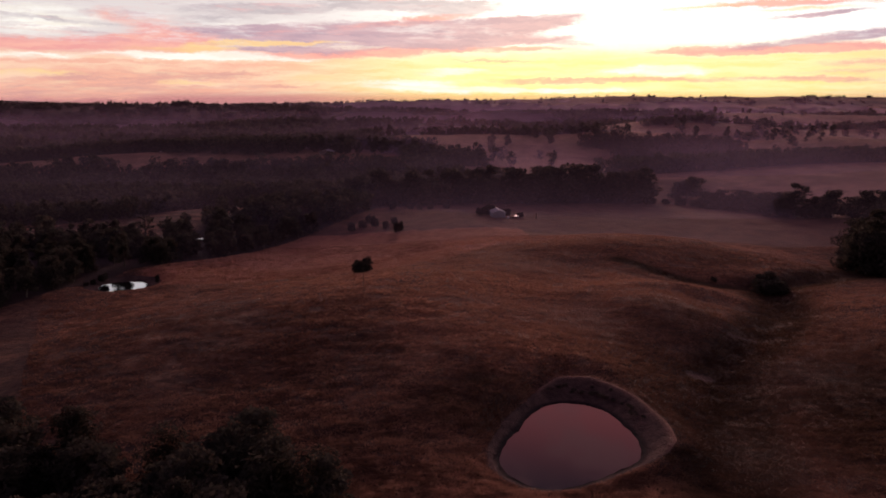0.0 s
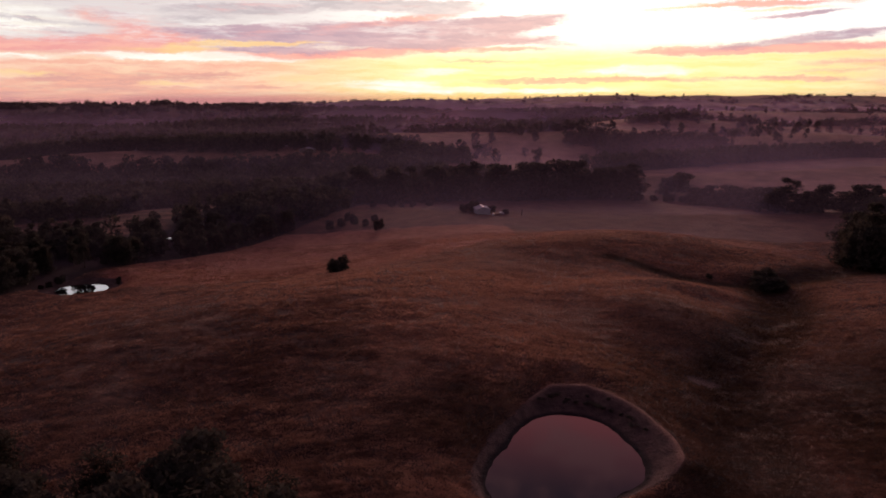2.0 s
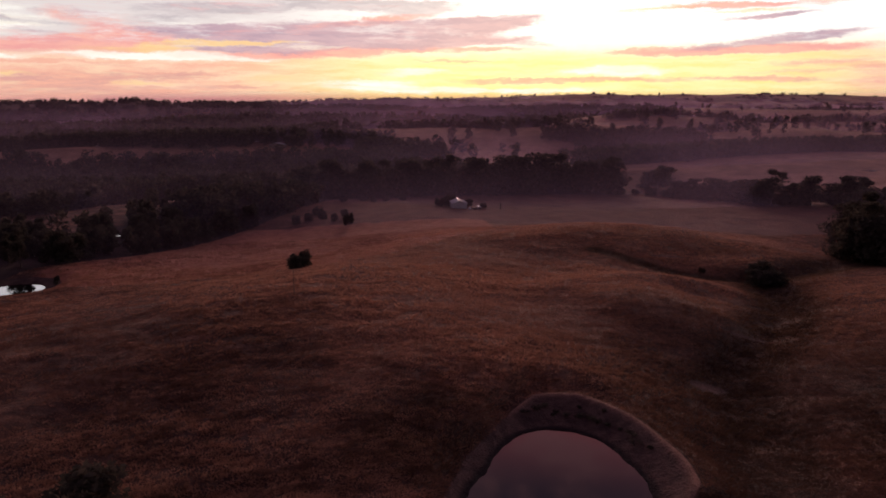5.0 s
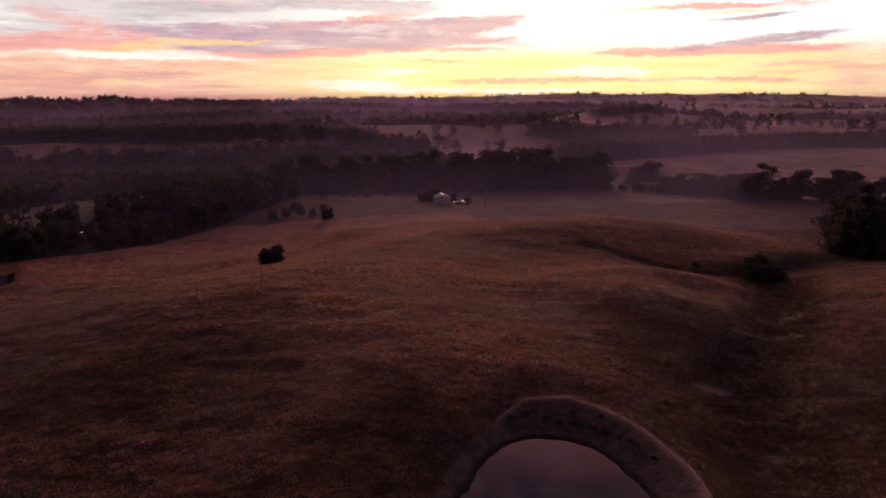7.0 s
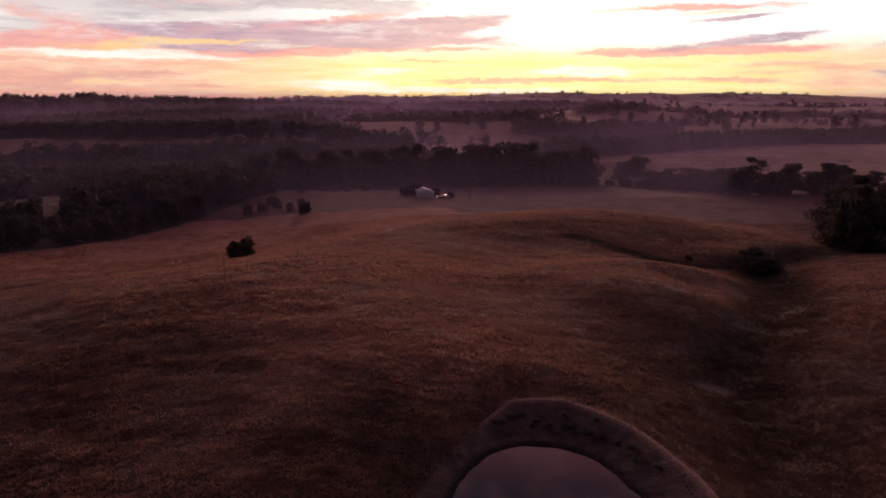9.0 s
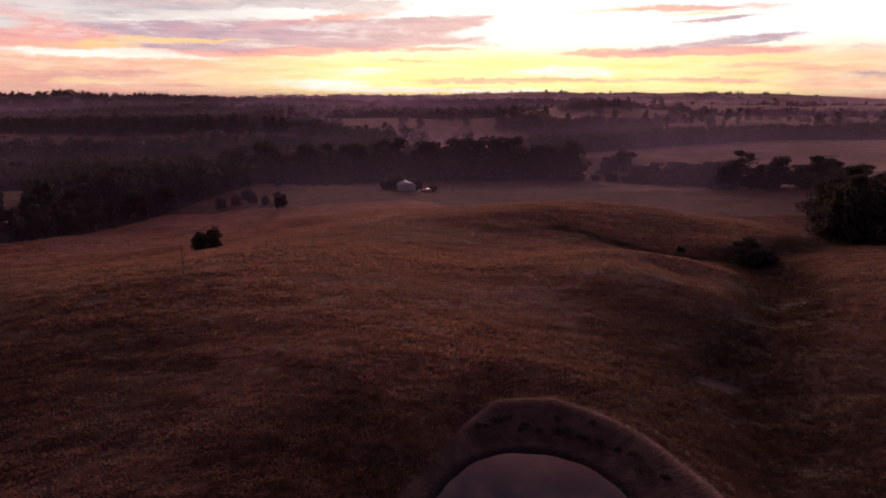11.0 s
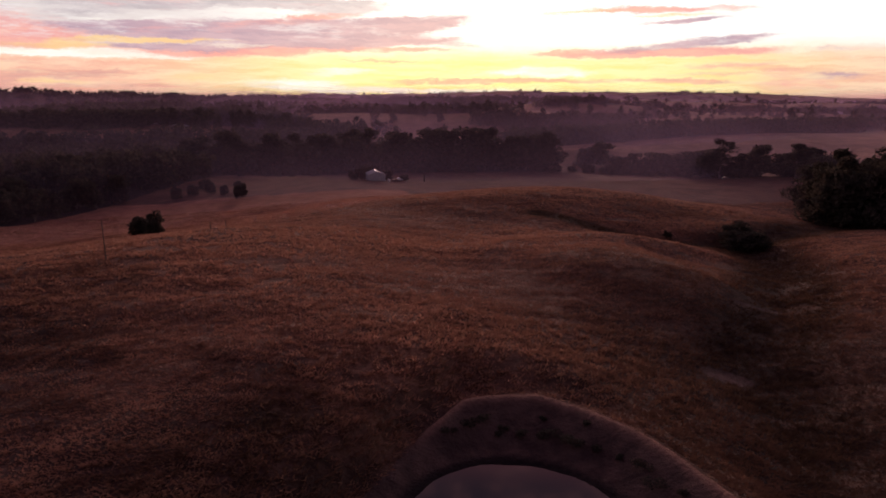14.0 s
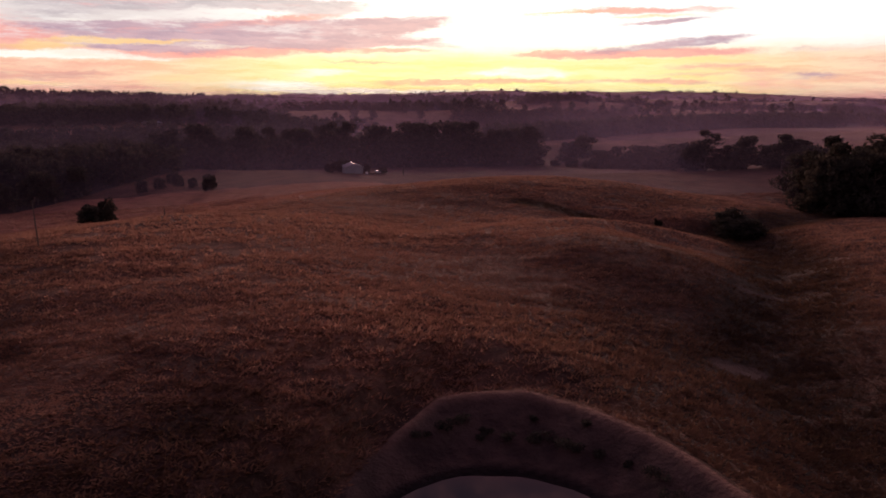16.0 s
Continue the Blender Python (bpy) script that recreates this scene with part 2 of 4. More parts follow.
def ground_colour(q, geo, obj):
    def mask(name):
        return q.n("ShaderNodeAttribute", attribute_name=name).outputs["Fac"]
    streak = q.n("ShaderNodeVectorMath", operation="MULTIPLY", i0=geo, i1=(0.6, 1.0, 1.0)).outputs[0]
    big, mid, small = q.noise(geo, 0.018, 4), q.noise(streak, 0.13, 5, 0.62), q.noise(streak, 0.75, 6, 0.68)
    straw = q.mix(q.step(small, 0.30, 0.70), (0.120, 0.058, 0.041), (0.26, 0.127, 0.082))
    brown = q.mix(q.step(small, 0.38, 0.64), (0.068, 0.034, 0.027), (0.125, 0.062, 0.046))
    mauve = q.mix(q.step(small, 0.4, 0.6), (0.060, 0.032, 0.028), (0.096, 0.050, 0.043))
    # the straw mask also carries the painted light on the crests
    c = q.mix(q.step(q.m("ADD", q.m("ADD", mid, q.m("MULTIPLY", q.m("SUBTRACT", big, 0.5), 0.6)), q.m("MULTIPLY", mask("straw"), 0.24)), 0.46, 0.68), brown, straw)
    c = q.mix(q.m("MULTIPLY", q.step(q.noise(geo, 0.05, 5, 0.6), 0.50, 0.64), 0.45), c, mauve)
    rough = q.m("MULTIPLY", q.m("SUBTRACT", q.noise(geo, 0.16, 5), 0.5), 0.6)
    c = q.mix(q.step(q.m("ADD", mask("flat"), rough), 0.40, 0.60), c, q.mix(q.step(q.noise(geo, 0.25, 5), 0.3, 0.7), (0.26, 0.105, 0.070), (0.38, 0.155, 0.100)))
    c = q.mix(q.step(q.m("ADD", mask("fallow"), rough), 0.35, 0.65), c, q.mix(q.step(q.noise(geo, 0.12, 5), 0.3, 0.7), (0.100, 0.047, 0.035), (0.165, 0.076, 0.053)))
    c = q.mix(q.step(q.m("ADD", mask("pasture"), q.m("MULTIPLY", rough, 0.6)), 0.3, 0.7), c, q.mix(q.step(q.m("ADD", q.m("MULTIPLY", q.noise(geo, 0.012, 5), 0.55), q.m("MULTIPLY", q.noise(geo, 0.07, 6, 0.65), 0.45)), 0.38, 0.62), (0.20, 0.098, 0.060), (0.37, 0.190, 0.118)))
    # moist gully grass; hollows, flanks and foreground get shade painted into the colour
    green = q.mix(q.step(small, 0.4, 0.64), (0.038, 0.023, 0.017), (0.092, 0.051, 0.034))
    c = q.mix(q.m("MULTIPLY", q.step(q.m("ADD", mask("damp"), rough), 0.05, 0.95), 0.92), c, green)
    c = q.mix(mask("litter"), c, q.mix(small, (0.030, 0.020, 0.020), (0.085, 0.052, 0.048)))
    earth = q.mix(q.step(q.noise(geo, 0.5, 5), 0.35, 0.65), (0.066, 0.039, 0.035), (0.120, 0.070, 0.060))
    edge = q.step(q.m("ADD", mask("soil"), q.m("MULTIPLY", q.m("SUBTRACT", q.noise(geo, 0.35, 5), 0.5), 0.7)), 0.42, 0.58)
    earth = q.mix(mask("rim"), earth, q.mix(q.noise(geo, 0.8, 4), (0.20, 0.105, 0.080), (0.36, 0.195, 0.140)))
    earth = q.mix(mask("wet"), earth, (0.022, 0.015, 0.016))
    return q.mix(edge, c, earth)


def ground_bump(q, geo, obj):
    h = q.m("ADD", q.noise(geo, 0.5, 5, 0.6), q.m("MULTIPLY", q.noise(geo, 2.5, 4, 0.6), 0.5))
    return h, 1.0, 0.6


GROUND = material("dry_grassland", ground_colour, 1.0, ground_bump, spec=0.1)


def straw_material():
    """Thin dry blades: light comes through them as well as off them."""
    mat = bpy.data.materials.new("straw_grass")
    mat.use_nodes = True
    mat.node_tree.nodes.clear()
    q = graph(mat.node_tree)
    info = q.n("ShaderNodeNewGeometry").outputs
    damp = q.n("ShaderNodeAttribute", attribute_name="damp").outputs["Fac"]
    rnd = q.m("ADD", q.m("MULTIPLY", info["Random Per Island"], 0.35), q.m("MULTIPLY", q.step(q.noise(q.n("ShaderNodeVectorMath", operation="MULTIPLY", i0=info["Position"], i1=(0.5, 1.0, 1.0)).outputs[0], 0.7, 3, 0.6), 0.32, 0.68), 0.65))
    # paler where straw stands and where crest light is painted into the blades
    straw_sheen = q.n("ShaderNodeAttribute", attribute_name="straw").outputs["Fac"]
    dry = q.step(q.m("ADD", q.m("MULTIPLY", straw_sheen, 0.19), q.m("ADD", q.noise(q.n("ShaderNodeVectorMath", operation="MULTIPLY", i0=info["Position"], i1=(0.55, 1.0, 1.0)).outputs[0], 0.32, 5, 0.7), q.m("MULTIPLY", q.noise(info["Position"], 0.03, 4), 0.7))), 0.76, 0.96)
    c = q.mix(dry, q.mix(rnd, (0.17, 0.083, 0.057), (0.32, 0.156, 0.106)), q.mix(rnd, (0.36, 0.180, 0.118), (0.64, 0.342, 0.226)))
    # blades take on the same painted darkening as the ground
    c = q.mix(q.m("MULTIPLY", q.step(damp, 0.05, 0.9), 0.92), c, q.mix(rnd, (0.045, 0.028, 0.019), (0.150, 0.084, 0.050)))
    both = q.n("ShaderNodeMixShader", i0=0.5, i1=q.n("ShaderNodeBsdfDiffuse", Color=c).outputs[0], i2=q.n("ShaderNodeBsdfTranslucent", Color=c).outputs[0])
    q.link(both.outputs[0], q.n("ShaderNodeOutputMaterial").inputs[0])
    return mat


STRAW = straw_material()
def leaf_material(name, size, dark, light):
    """Foliage: diffuse leaves that also pass some light."""
    mat = bpy.data.materials.new(name)
    mat.use_nodes = True
    mat.node_tree.nodes.clear()
    q = graph(mat.node_tree)
    info = q.n("ShaderNodeNewGeometry").outputs
    c = q.mix(q.step(q.noise(info["Position"], size, 4), 0.36, 0.64), dark, light)
    c = q.mix(1.0, c, q.mix(info["Random Per Island"], (0.7, 0.7, 0.7), (1.3, 1.25, 1.2)), "MULTIPLY")
    both = q.n("ShaderNodeMixShader", i0=0.38, i1=q.n("ShaderNodeBsdfDiffuse", Color=c).outputs[0], i2=q.n("ShaderNodeBsdfTranslucent", Color=c).outputs[0])
    q.link(both.outputs[0], q.n("ShaderNodeOutputMaterial").inputs[0])
    return mat


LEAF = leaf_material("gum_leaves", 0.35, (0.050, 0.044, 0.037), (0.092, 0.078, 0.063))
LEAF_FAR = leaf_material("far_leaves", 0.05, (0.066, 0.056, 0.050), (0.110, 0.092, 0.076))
BARK = material("gum_bark", two_tone((0.09, 0.065, 0.05), (0.24, 0.19, 0.155), 2.0), 0.95)
TIMBER = material("weathered_timber", two_tone((0.10, 0.075, 0.06), (0.20, 0.155, 0.125), 6.0), 0.9)
WALL_TIN = material("pale_tin_cladding", two_tone((0.52, 0.54, 0.60), (0.64, 0.66, 0.70), 1.2, 0.3, 0.7), 0.5, spec=0.4)
ROOF_TIN = material("zinc_roofing", two_tone((0.62, 0.60, 0.62), (0.74, 0.72, 0.73), 0.8, 0.3, 0.7), 0.45, metal=0.25)
RUST = material("rusty_steel", two_tone((0.16, 0.07, 0.04), (0.28, 0.15, 0.09), 3.0), 0.8)
DARK = material("dark_paint", two_tone((0.03, 0.03, 0.035), (0.055, 0.05, 0.05), 4.0), 0.5)
BODY = material("white_car_paint", two_tone((0.60, 0.60, 0.62), (0.72, 0.72, 0.72), 3.0), 0.3, spec=0.5)
WOOD_ROOF = material("farm_roof", two_tone((0.45, 0.43, 0.45), (0.60, 0.58, 0.60), 0.5), 0.5, metal=0.2)
BRICK = material("farmhouse_wall", two_tone((0.30, 0.24, 0.21), (0.42, 0.35, 0.30), 1.5), 0.85)


def water_material():
    mat = bpy.data.materials.new("still_water")
    mat.use_nodes = True
    q = graph(mat.node_tree)
    shade = mat.node_tree.nodes["Principled BSDF"]
    geo = q.n("ShaderNodeNewGeometry").outputs["Position"]
    q.link(q.mix(q.noise(geo, 0.2, 3), (0.004, 0.003, 0.004), (0.007, 0.005, 0.006)), shade.inputs["Base Color"])
    shade.inputs["Roughness"].default_value = 0.04
    shade.inputs["IOR"].default_value = 1.333
    q.link(q.n("ShaderNodeBump", Height=q.noise(geo, 0.9, 2), Strength=0.04, Distance=0.05).outputs[0], shade.inputs["Normal"])
    return mat


WATER = water_material()


def mist_material(amount, top, far, tint):
    """Tinted sheet imitating thin drifting vapour and haze: lets most light through, scatters the rest, thins out with
    height and towards its ends.
    """
    mat = bpy.data.materials.new("valley_mist")
    mat.use_nodes = True
    mat.node_tree.nodes.clear()
    q = graph(mat.node_tree)
    geo = q.n("ShaderNodeNewGeometry").outputs["Position"]
    place = q.n("ShaderNodeSeparateXYZ", i0=geo).outputs
    up = place[2]
    if far:    # thickened below the brightest sky to imitate sun glow in the haze
        aside = q.m("ABSOLUTE", q.m("SUBTRACT", q.m("DIVIDE", place[0], place[1]), 0.10))
        fill = q.m("ADD", 0.78, q.m("MULTIPLY", q.step(aside, 0.42, 0.0), 0.75))
    else:
        # denser eastward, imitating the glow on the sun's side
        fill = q.m("ADD", 0.66, q.m("MULTIPLY", q.step(place[0], -260.0, 260.0), 0.68))
    gen = q.n("ShaderNodeSeparateXYZ", i0=q.n("ShaderNodeTexCoord").outputs["Generated"]).outputs
    rim = q.m("MULTIPLY", q.m("MULTIPLY", q.step(gen[0], 0.0, 0.12), q.step(gen[0], 1.0, 0.88)), q.step(up, top, top * 0.1 - 4.0))
    thick = q.m("MULTIPLY", q.m("MULTIPLY", rim, q.m("MULTIPLY", fill, q.m("ADD", 0.55, q.step(q.noise(geo, 0.005, 4), 0.35, 0.7)))), amount)
    scatter = q.n("ShaderNodeAddShader", i0=q.n("ShaderNodeBsdfDiffuse", Color=tint).outputs[0], i1=q.n("ShaderNodeBsdfTranslucent", Color=tint).outputs[0])
    veil = q.n("ShaderNodeMixShader", i0=thick, i1=q.n("ShaderNodeBsdfTransparent").outputs[0], i2=scatter.outputs[0])
    q.link(veil.outputs[0], q.n("ShaderNodeOutputMaterial").inputs[0])
    return mat


# ---- the lie of the land ----
NEAR_HILLS = [  # east, north, half widths, turn, height: the paddock's hill and spurs
    (-10, 190, 38, 48, -10, 13.9), (25, 130, 32, 32, 0, 7.3), (40, 215, 34, 34, 0, 3.9), (60, 270, 45, 28, -8, 9.5),
    (110, 285, 36, 20, -10, 5.4), (68, 196, 18, 24, 35, 3.2), (150, 185, 34, 40, 0, 4.9), (-40, 100, 42, 48, 0, 2.6),
    (-28, 235, 26, 32, 0, 0.9), (20, 350, 55, 42, 0, 5.6), (0, 20, 85, 60, 0, 13.6), (160, 90, 70, 70, 0, 11.1),
    (100, -80, 220, 70, 0, 11.2), (-75, 160, 30, 40, 0, 6.6), (-35, 262, 34, 20, 0, 0.8), (60, 182, 14, 16, 30, 4.6),
]
GULLIES = [
    (-70, 330, 50, 45, 0, -1.1), (170, 270, 34, 34, 0, -3.7), (30, 540, 130, 70, 0, -2.2), (250, 480, 90, 50, 0, -8.7),
    (280, 760, 160, 60, 0, -7), (24, 108, 12, 14, 0, -2.4), (54, 118, 12, 20, 0, -2.9), (-400, 450, 130, 130, 0, -2.9),
    (-190, 420, 60, 40, 0, -5),
]
VALLEY_RISES = [
    (-115, 238, 42, 42, 0, 3.7), (90, 420, 75, 55, 0, 1.1), (-120, 400, 70, 34, 0, 8), (354, 545, 80, 60, 10, 1.5),
    (380, 650, 130, 55, 5, 5), (-320, 660, 100, 50, 0, 13.5), (-130, 735, 120, 60, 0, 14.5), (215, 560, 60, 45, 0, 2.6), (-235, 545, 130, 55, 0, -6), (-220, 250, 90, 110, 0, 5.4),
    (260, 250, 90, 100, 0, 0.7), (450, 400, 150, 170, 0, 11.4), (240, 190, 70, 70, 0, 6.7),
]
FAR_HILLS = [
    (-130, 1260, 300, 150, 0, 20.0), (275, 945, 70, 45, -20, 9.0), (-30, 860, 70, 40, 0, 5.0), (60, 900, 170, 80, 0, 18.5), (370, 1080, 170, 80, -8, 20.0), (720, 1500, 330, 130, 5, 24.0), (150, 1500, 260, 120, 0, 12.0), (-520, 980, 260, 110, 0, 8.0), (600, 880, 140, 50, 6, 10.0), (820, 1180, 190, 70, 8, 13.0),
    (-900, 1780, 900, 170, 0, 34.0), (0, 2300, 500, 220, 0, 12.0), (1500, 3700, 1100, 330, 0, 47.0), (0, 3500, 900, 300, 0, 15.0),
]
BLUE_HILLS = [(-2700, 3900, 500, 300, 0, 30.0), (3154, 4466, 130, 160, 0, 34.0), (960, 4450, 260, 150, 0, 44.0), (2500, 3500, 1000, 200, 0, 13.0)]
GULLY = ((46, 96, 4.2), (52, 108, 3.2), (60, 130, 2.2), (66, 150, 1.4), (85, 172, 0.8), (103, 198, -0.3), (113, 228, -1.6), (150, 250, -2.5), (180, 262, -3.5), (260, 300, -5.0))
SPUR = ((40, 194, 8.8), (50, 200, 8.6), (60, 206, 8.2), (72, 211, 6.9), (86, 211, 4.6), (98, 204, 1.8), (104, 200, 0.4))
SPILLWAY = ((34.5, 103, 0), (40, 103.5, 0), (46, 106, 0), (50, 111, 0), (50.5, 118, 0))
CREST = ((0, 262, 0), (25, 284, 0), (50, 292, 0), (80, 295, 0), (110, 291, 0), (140, 284, 0))
BRANCH = ((66, 247, 5.6), (72, 243, 4.6), (84, 235, 2.0), (95, 231, 0.2), (106, 230, -1.0), (113, 228, -1.6))


def value_noise(x, y, size, seed):
    """Smooth noise from -1 to 1 with features of that size, for arrays."""
    x, y = np.asarray(x, float) / size + seed * 17.3, np.asarray(y, float) / size - seed * 9.1
    i, j = np.floor(x), np.floor(y)
    fx, fy = x - i, y - j
    fx, fy = fx * fx * (3 - 2 * fx), fy * fy * (3 - 2 * fy)

    def rnd(a, b):
        s = np.sin(a * 127.1 + b * 311.7 + seed * 74.7) * 43758.5453
        return (s - np.floor(s)) * 2 - 1
    return (rnd(i, j) * (1 - fx) + rnd(i + 1, j) * fx) * (1 - fy) + (rnd(i, j + 1) * (1 - fx) + rnd(i + 1, j + 1) * fx) * fy


def fbm(x, y, size, seed, octaves=4):
    return sum(value_noise(x, y, size / 2 ** k, seed + k) * 0.5 ** k for k in range(octaves))


POND_AT, POND_LEVEL = (21.5, 109.0), 6.0
POND_SHAPE = (12.78, 0.87, -0.15, -1.33, 2.18, 0.28, -0.86, 0.02, -0.47)


def pond_edge(a):
    """The pond's radius towards the angle a."""
    return POND_SHAPE[0] + sum(POND_SHAPE[2 * k - 1] * np.cos(k * a) + POND_SHAPE[2 * k] * np.sin(k * a) for k in (1, 2, 3, 4))


def pond_distance(x, y):
    dx, dy = np.asarray(x, float) - POND_AT[0], np.asarray(y, float) - POND_AT[1]
    return np.hypot(dx, dy) - pond_edge(np.arctan2(dy, dx))


def bank_reach(a):
    """How far the bare bank runs from the water towards the angle a."""
    return np.interp(a, [-3.2, -2.7, -2.2, -1.2, -0.7, -0.4, -0.15, 0.1, 0.45, 0.85, 1.2, 1.48, 1.6, 1.75, 1.95, 2.6, 2.9, 3.2], [2.2, 2.3, 2.0, 1.6, 2.0, 3.6, 5.4, 6.1, 6.3, 7.2, 8.6, 8.1, 5.6, 4.0, 2.6, 2.9, 2.2, 2.2])


POOLS = [(-115.5, 237.5, 9.5, 8.0, -2.0), (-136.5, 317.5, 3.0, 3.0, -2.9), (-119.8, 327.0, 2.2, 2.4, -3.0), (352.0, 527.0, 6.0, 2.6, 0.6)]  # x, y, radii, level


def smooth(x, lo, hi):
    u = np.clip((np.asarray(x, float) - lo) / (hi - lo), 0, 1)
    return u * u * (3 - 2 * u)


def along(x, y, line):
    """Distance from a line of points, and the height of the nearest point on it."""
    best, low = np.full(np.shape(x), 1e9), np.zeros(np.shape(x))
    for (ax, ay, az), (bx, by, bz) in zip(line, line[1:]):
        dx, dy = bx - ax, by - ay
        u = np.clip(((x - ax) * dx + (y - ay) * dy) / (dx * dx + dy * dy), 0, 1)
        d = np.hypot(x - ax - u * dx, y - ay - u * dy)
        low = np.where(d < best, az + u * (bz - az), low)
        best = np.minimum(best, d)
    return best, low


def natural(x, y):
    x, y = np.asarray(x, float), np.asarray(y, float)
    z = -6.0 + 0.0115 * np.clip(np.hypot(x, y) - 900, 0, 1500)
    for cx, cy, sx, sy, turn, h in NEAR_HILLS + GULLIES + VALLEY_RISES + FAR_HILLS + BLUE_HILLS:
        c, s = math.cos(radians(turn)), math.sin(radians(turn))
        u, v = (x - cx) * c + (y - cy) * s, -(x - cx) * s + (y - cy) * c
        z = z + h * np.exp(-0.5 * (u / sx) ** 2 - 0.5 * (v / sy) ** 2)
    for line, width in ((SPUR, 17.0), (GULLY, 14.0), (BRANCH, 13.0)):
        d, low = along(x, y, line)
        z = low + (z - low) * smooth(d + 0.12 * width, 0, width)
    far = smooth(np.hypot(x, y), 500, 1200)
    z = z + far * (7.0 * fbm(x, y, 420, 3) + 3.0 * fbm(x, y, 140, 5, 3))
    return z + (0.5 * fbm(x, y, 26, 11, 3) + 0.16 * fbm(0.55 * x, y, 4.2, 15, 2)) * (1 - far)


def land(x, y):
    """Height of the ground, with the dam's basin and the small pools cut in."""
    z = natural(x, y)
    d = pond_distance(x, y)
    a = np.arctan2(np.asarray(y, float) - POND_AT[1], np.asarray(x, float) - POND_AT[0])
    rim = bank_reach(a)
    crest = POND_LEVEL + 0.55 + 0.17 * rim                  # the heaped wall stands highest where it is widest
    bank = POND_LEVEL - 0.25 + 0.45 * smooth(d, -0.6, 0.9) + (crest - POND_LEVEL - 0.2) * smooth(d, 1.0, rim) + 0.3 * np.exp(-0.5 * ((d - rim) / 0.55) ** 2) * smooth(rim, 3, 6)
    bank = bank + 0.10 * fbm(x, y, 3.0, 61, 3) * smooth(d, 0.3, 2.0)
    z = bank + (z - bank) * smooth(d, rim + 0.6, rim * 1.9 + 2.5)
    z = np.where(d < -0.6, POND_LEVEL - 0.25 - 0.9 * smooth(-d, 0.6, 5), z)
    for px, py, rx, ry, level in POOLS:
        e = np.hypot((np.asarray(x) - px) / rx, (np.asarray(y) - py) / ry)
        z = np.where(e < 2.6, (level - 0.5) + (z - level + 0.5) * smooth(e, 0.55, 2.6) + 0.5 * smooth(e, 0.7, 1.1) * (1 - smooth(e, 1.1, 2.6)), z)
    return z


def height(x, y):
    return float(land(np.array([x]), np.array([y]))[0])


def grid_lines(lo, hi, near_lo, near_hi, step, grow):
    """Even lines across the near part, then wider and wider ones."""
    mid = list(np.arange(near_lo, near_hi + 0.01, step))
    a, s = mid[-1], step
    while a < hi:
        s *= grow
        a += s
        mid.append(a)
    a, s = mid[0], step
    while a > lo:
        s *= grow
        a -= s
        mid.insert(0, a)
    return np.array(mid)


CLEARINGS = [  # lines through open ground in the woods, half width, share of the trees taken out
    (((-225, 350), (-150, 352)), 34, 1.0), (((-150, 365), (-126, 445)), 32, 1.0), (((-270, 628), (-200, 655), (-120, 670)), 34, 0.88),
    (((-400, 630), (-345, 645), (-290, 655)), 36, 0.9), (((-24, 842), (60, 845), (150, 790)), 52, 0.97), (((20, 770), (100, 740)), 34, 0.97),
    (((245, 990), (290, 940), (345, 905)), 30, 1.0), (((395, 850), (450, 905), (560, 960)), 46, 0.72), (((520, 980), (690, 1050)), 46, 0.97),
    (((640, 1400), (800, 1420)), 60, 0.9), (((480, 1330), (620, 1380)), 50, 0.9),
]
BELTS = [  # lines of trees in the farther country, half width, thickness
    (((-330, 712), (-210, 742), (-120, 775), (-30, 760)), 34, 1.0), (((-30, 735), (-8, 712)), 42, 1.0), (((0, 925), (110, 948), (220, 962)), 30, 0.8), (((420, 930), (520, 1000)), 26, 0.6),
    (((150, 790), (225, 835), (330, 850)), 46, 1.0), (((330, 1050), (430, 1075), (540, 1070)), 26, 1.0), (((120, 1120), (260, 1180), (380, 1210)), 34, 0.8),
    (((700, 1180), (860, 1230), (1000, 1260)), 36, 1.0), (((560, 1190), (680, 1140)), 24, 0.7), (((-60, 1120), (60, 1090)), 24, 0.7),
    (((200, 1540), (420, 1600)), 150, 0.95), (((-60, 2150), (420, 2250)), 120, 0.8),
]


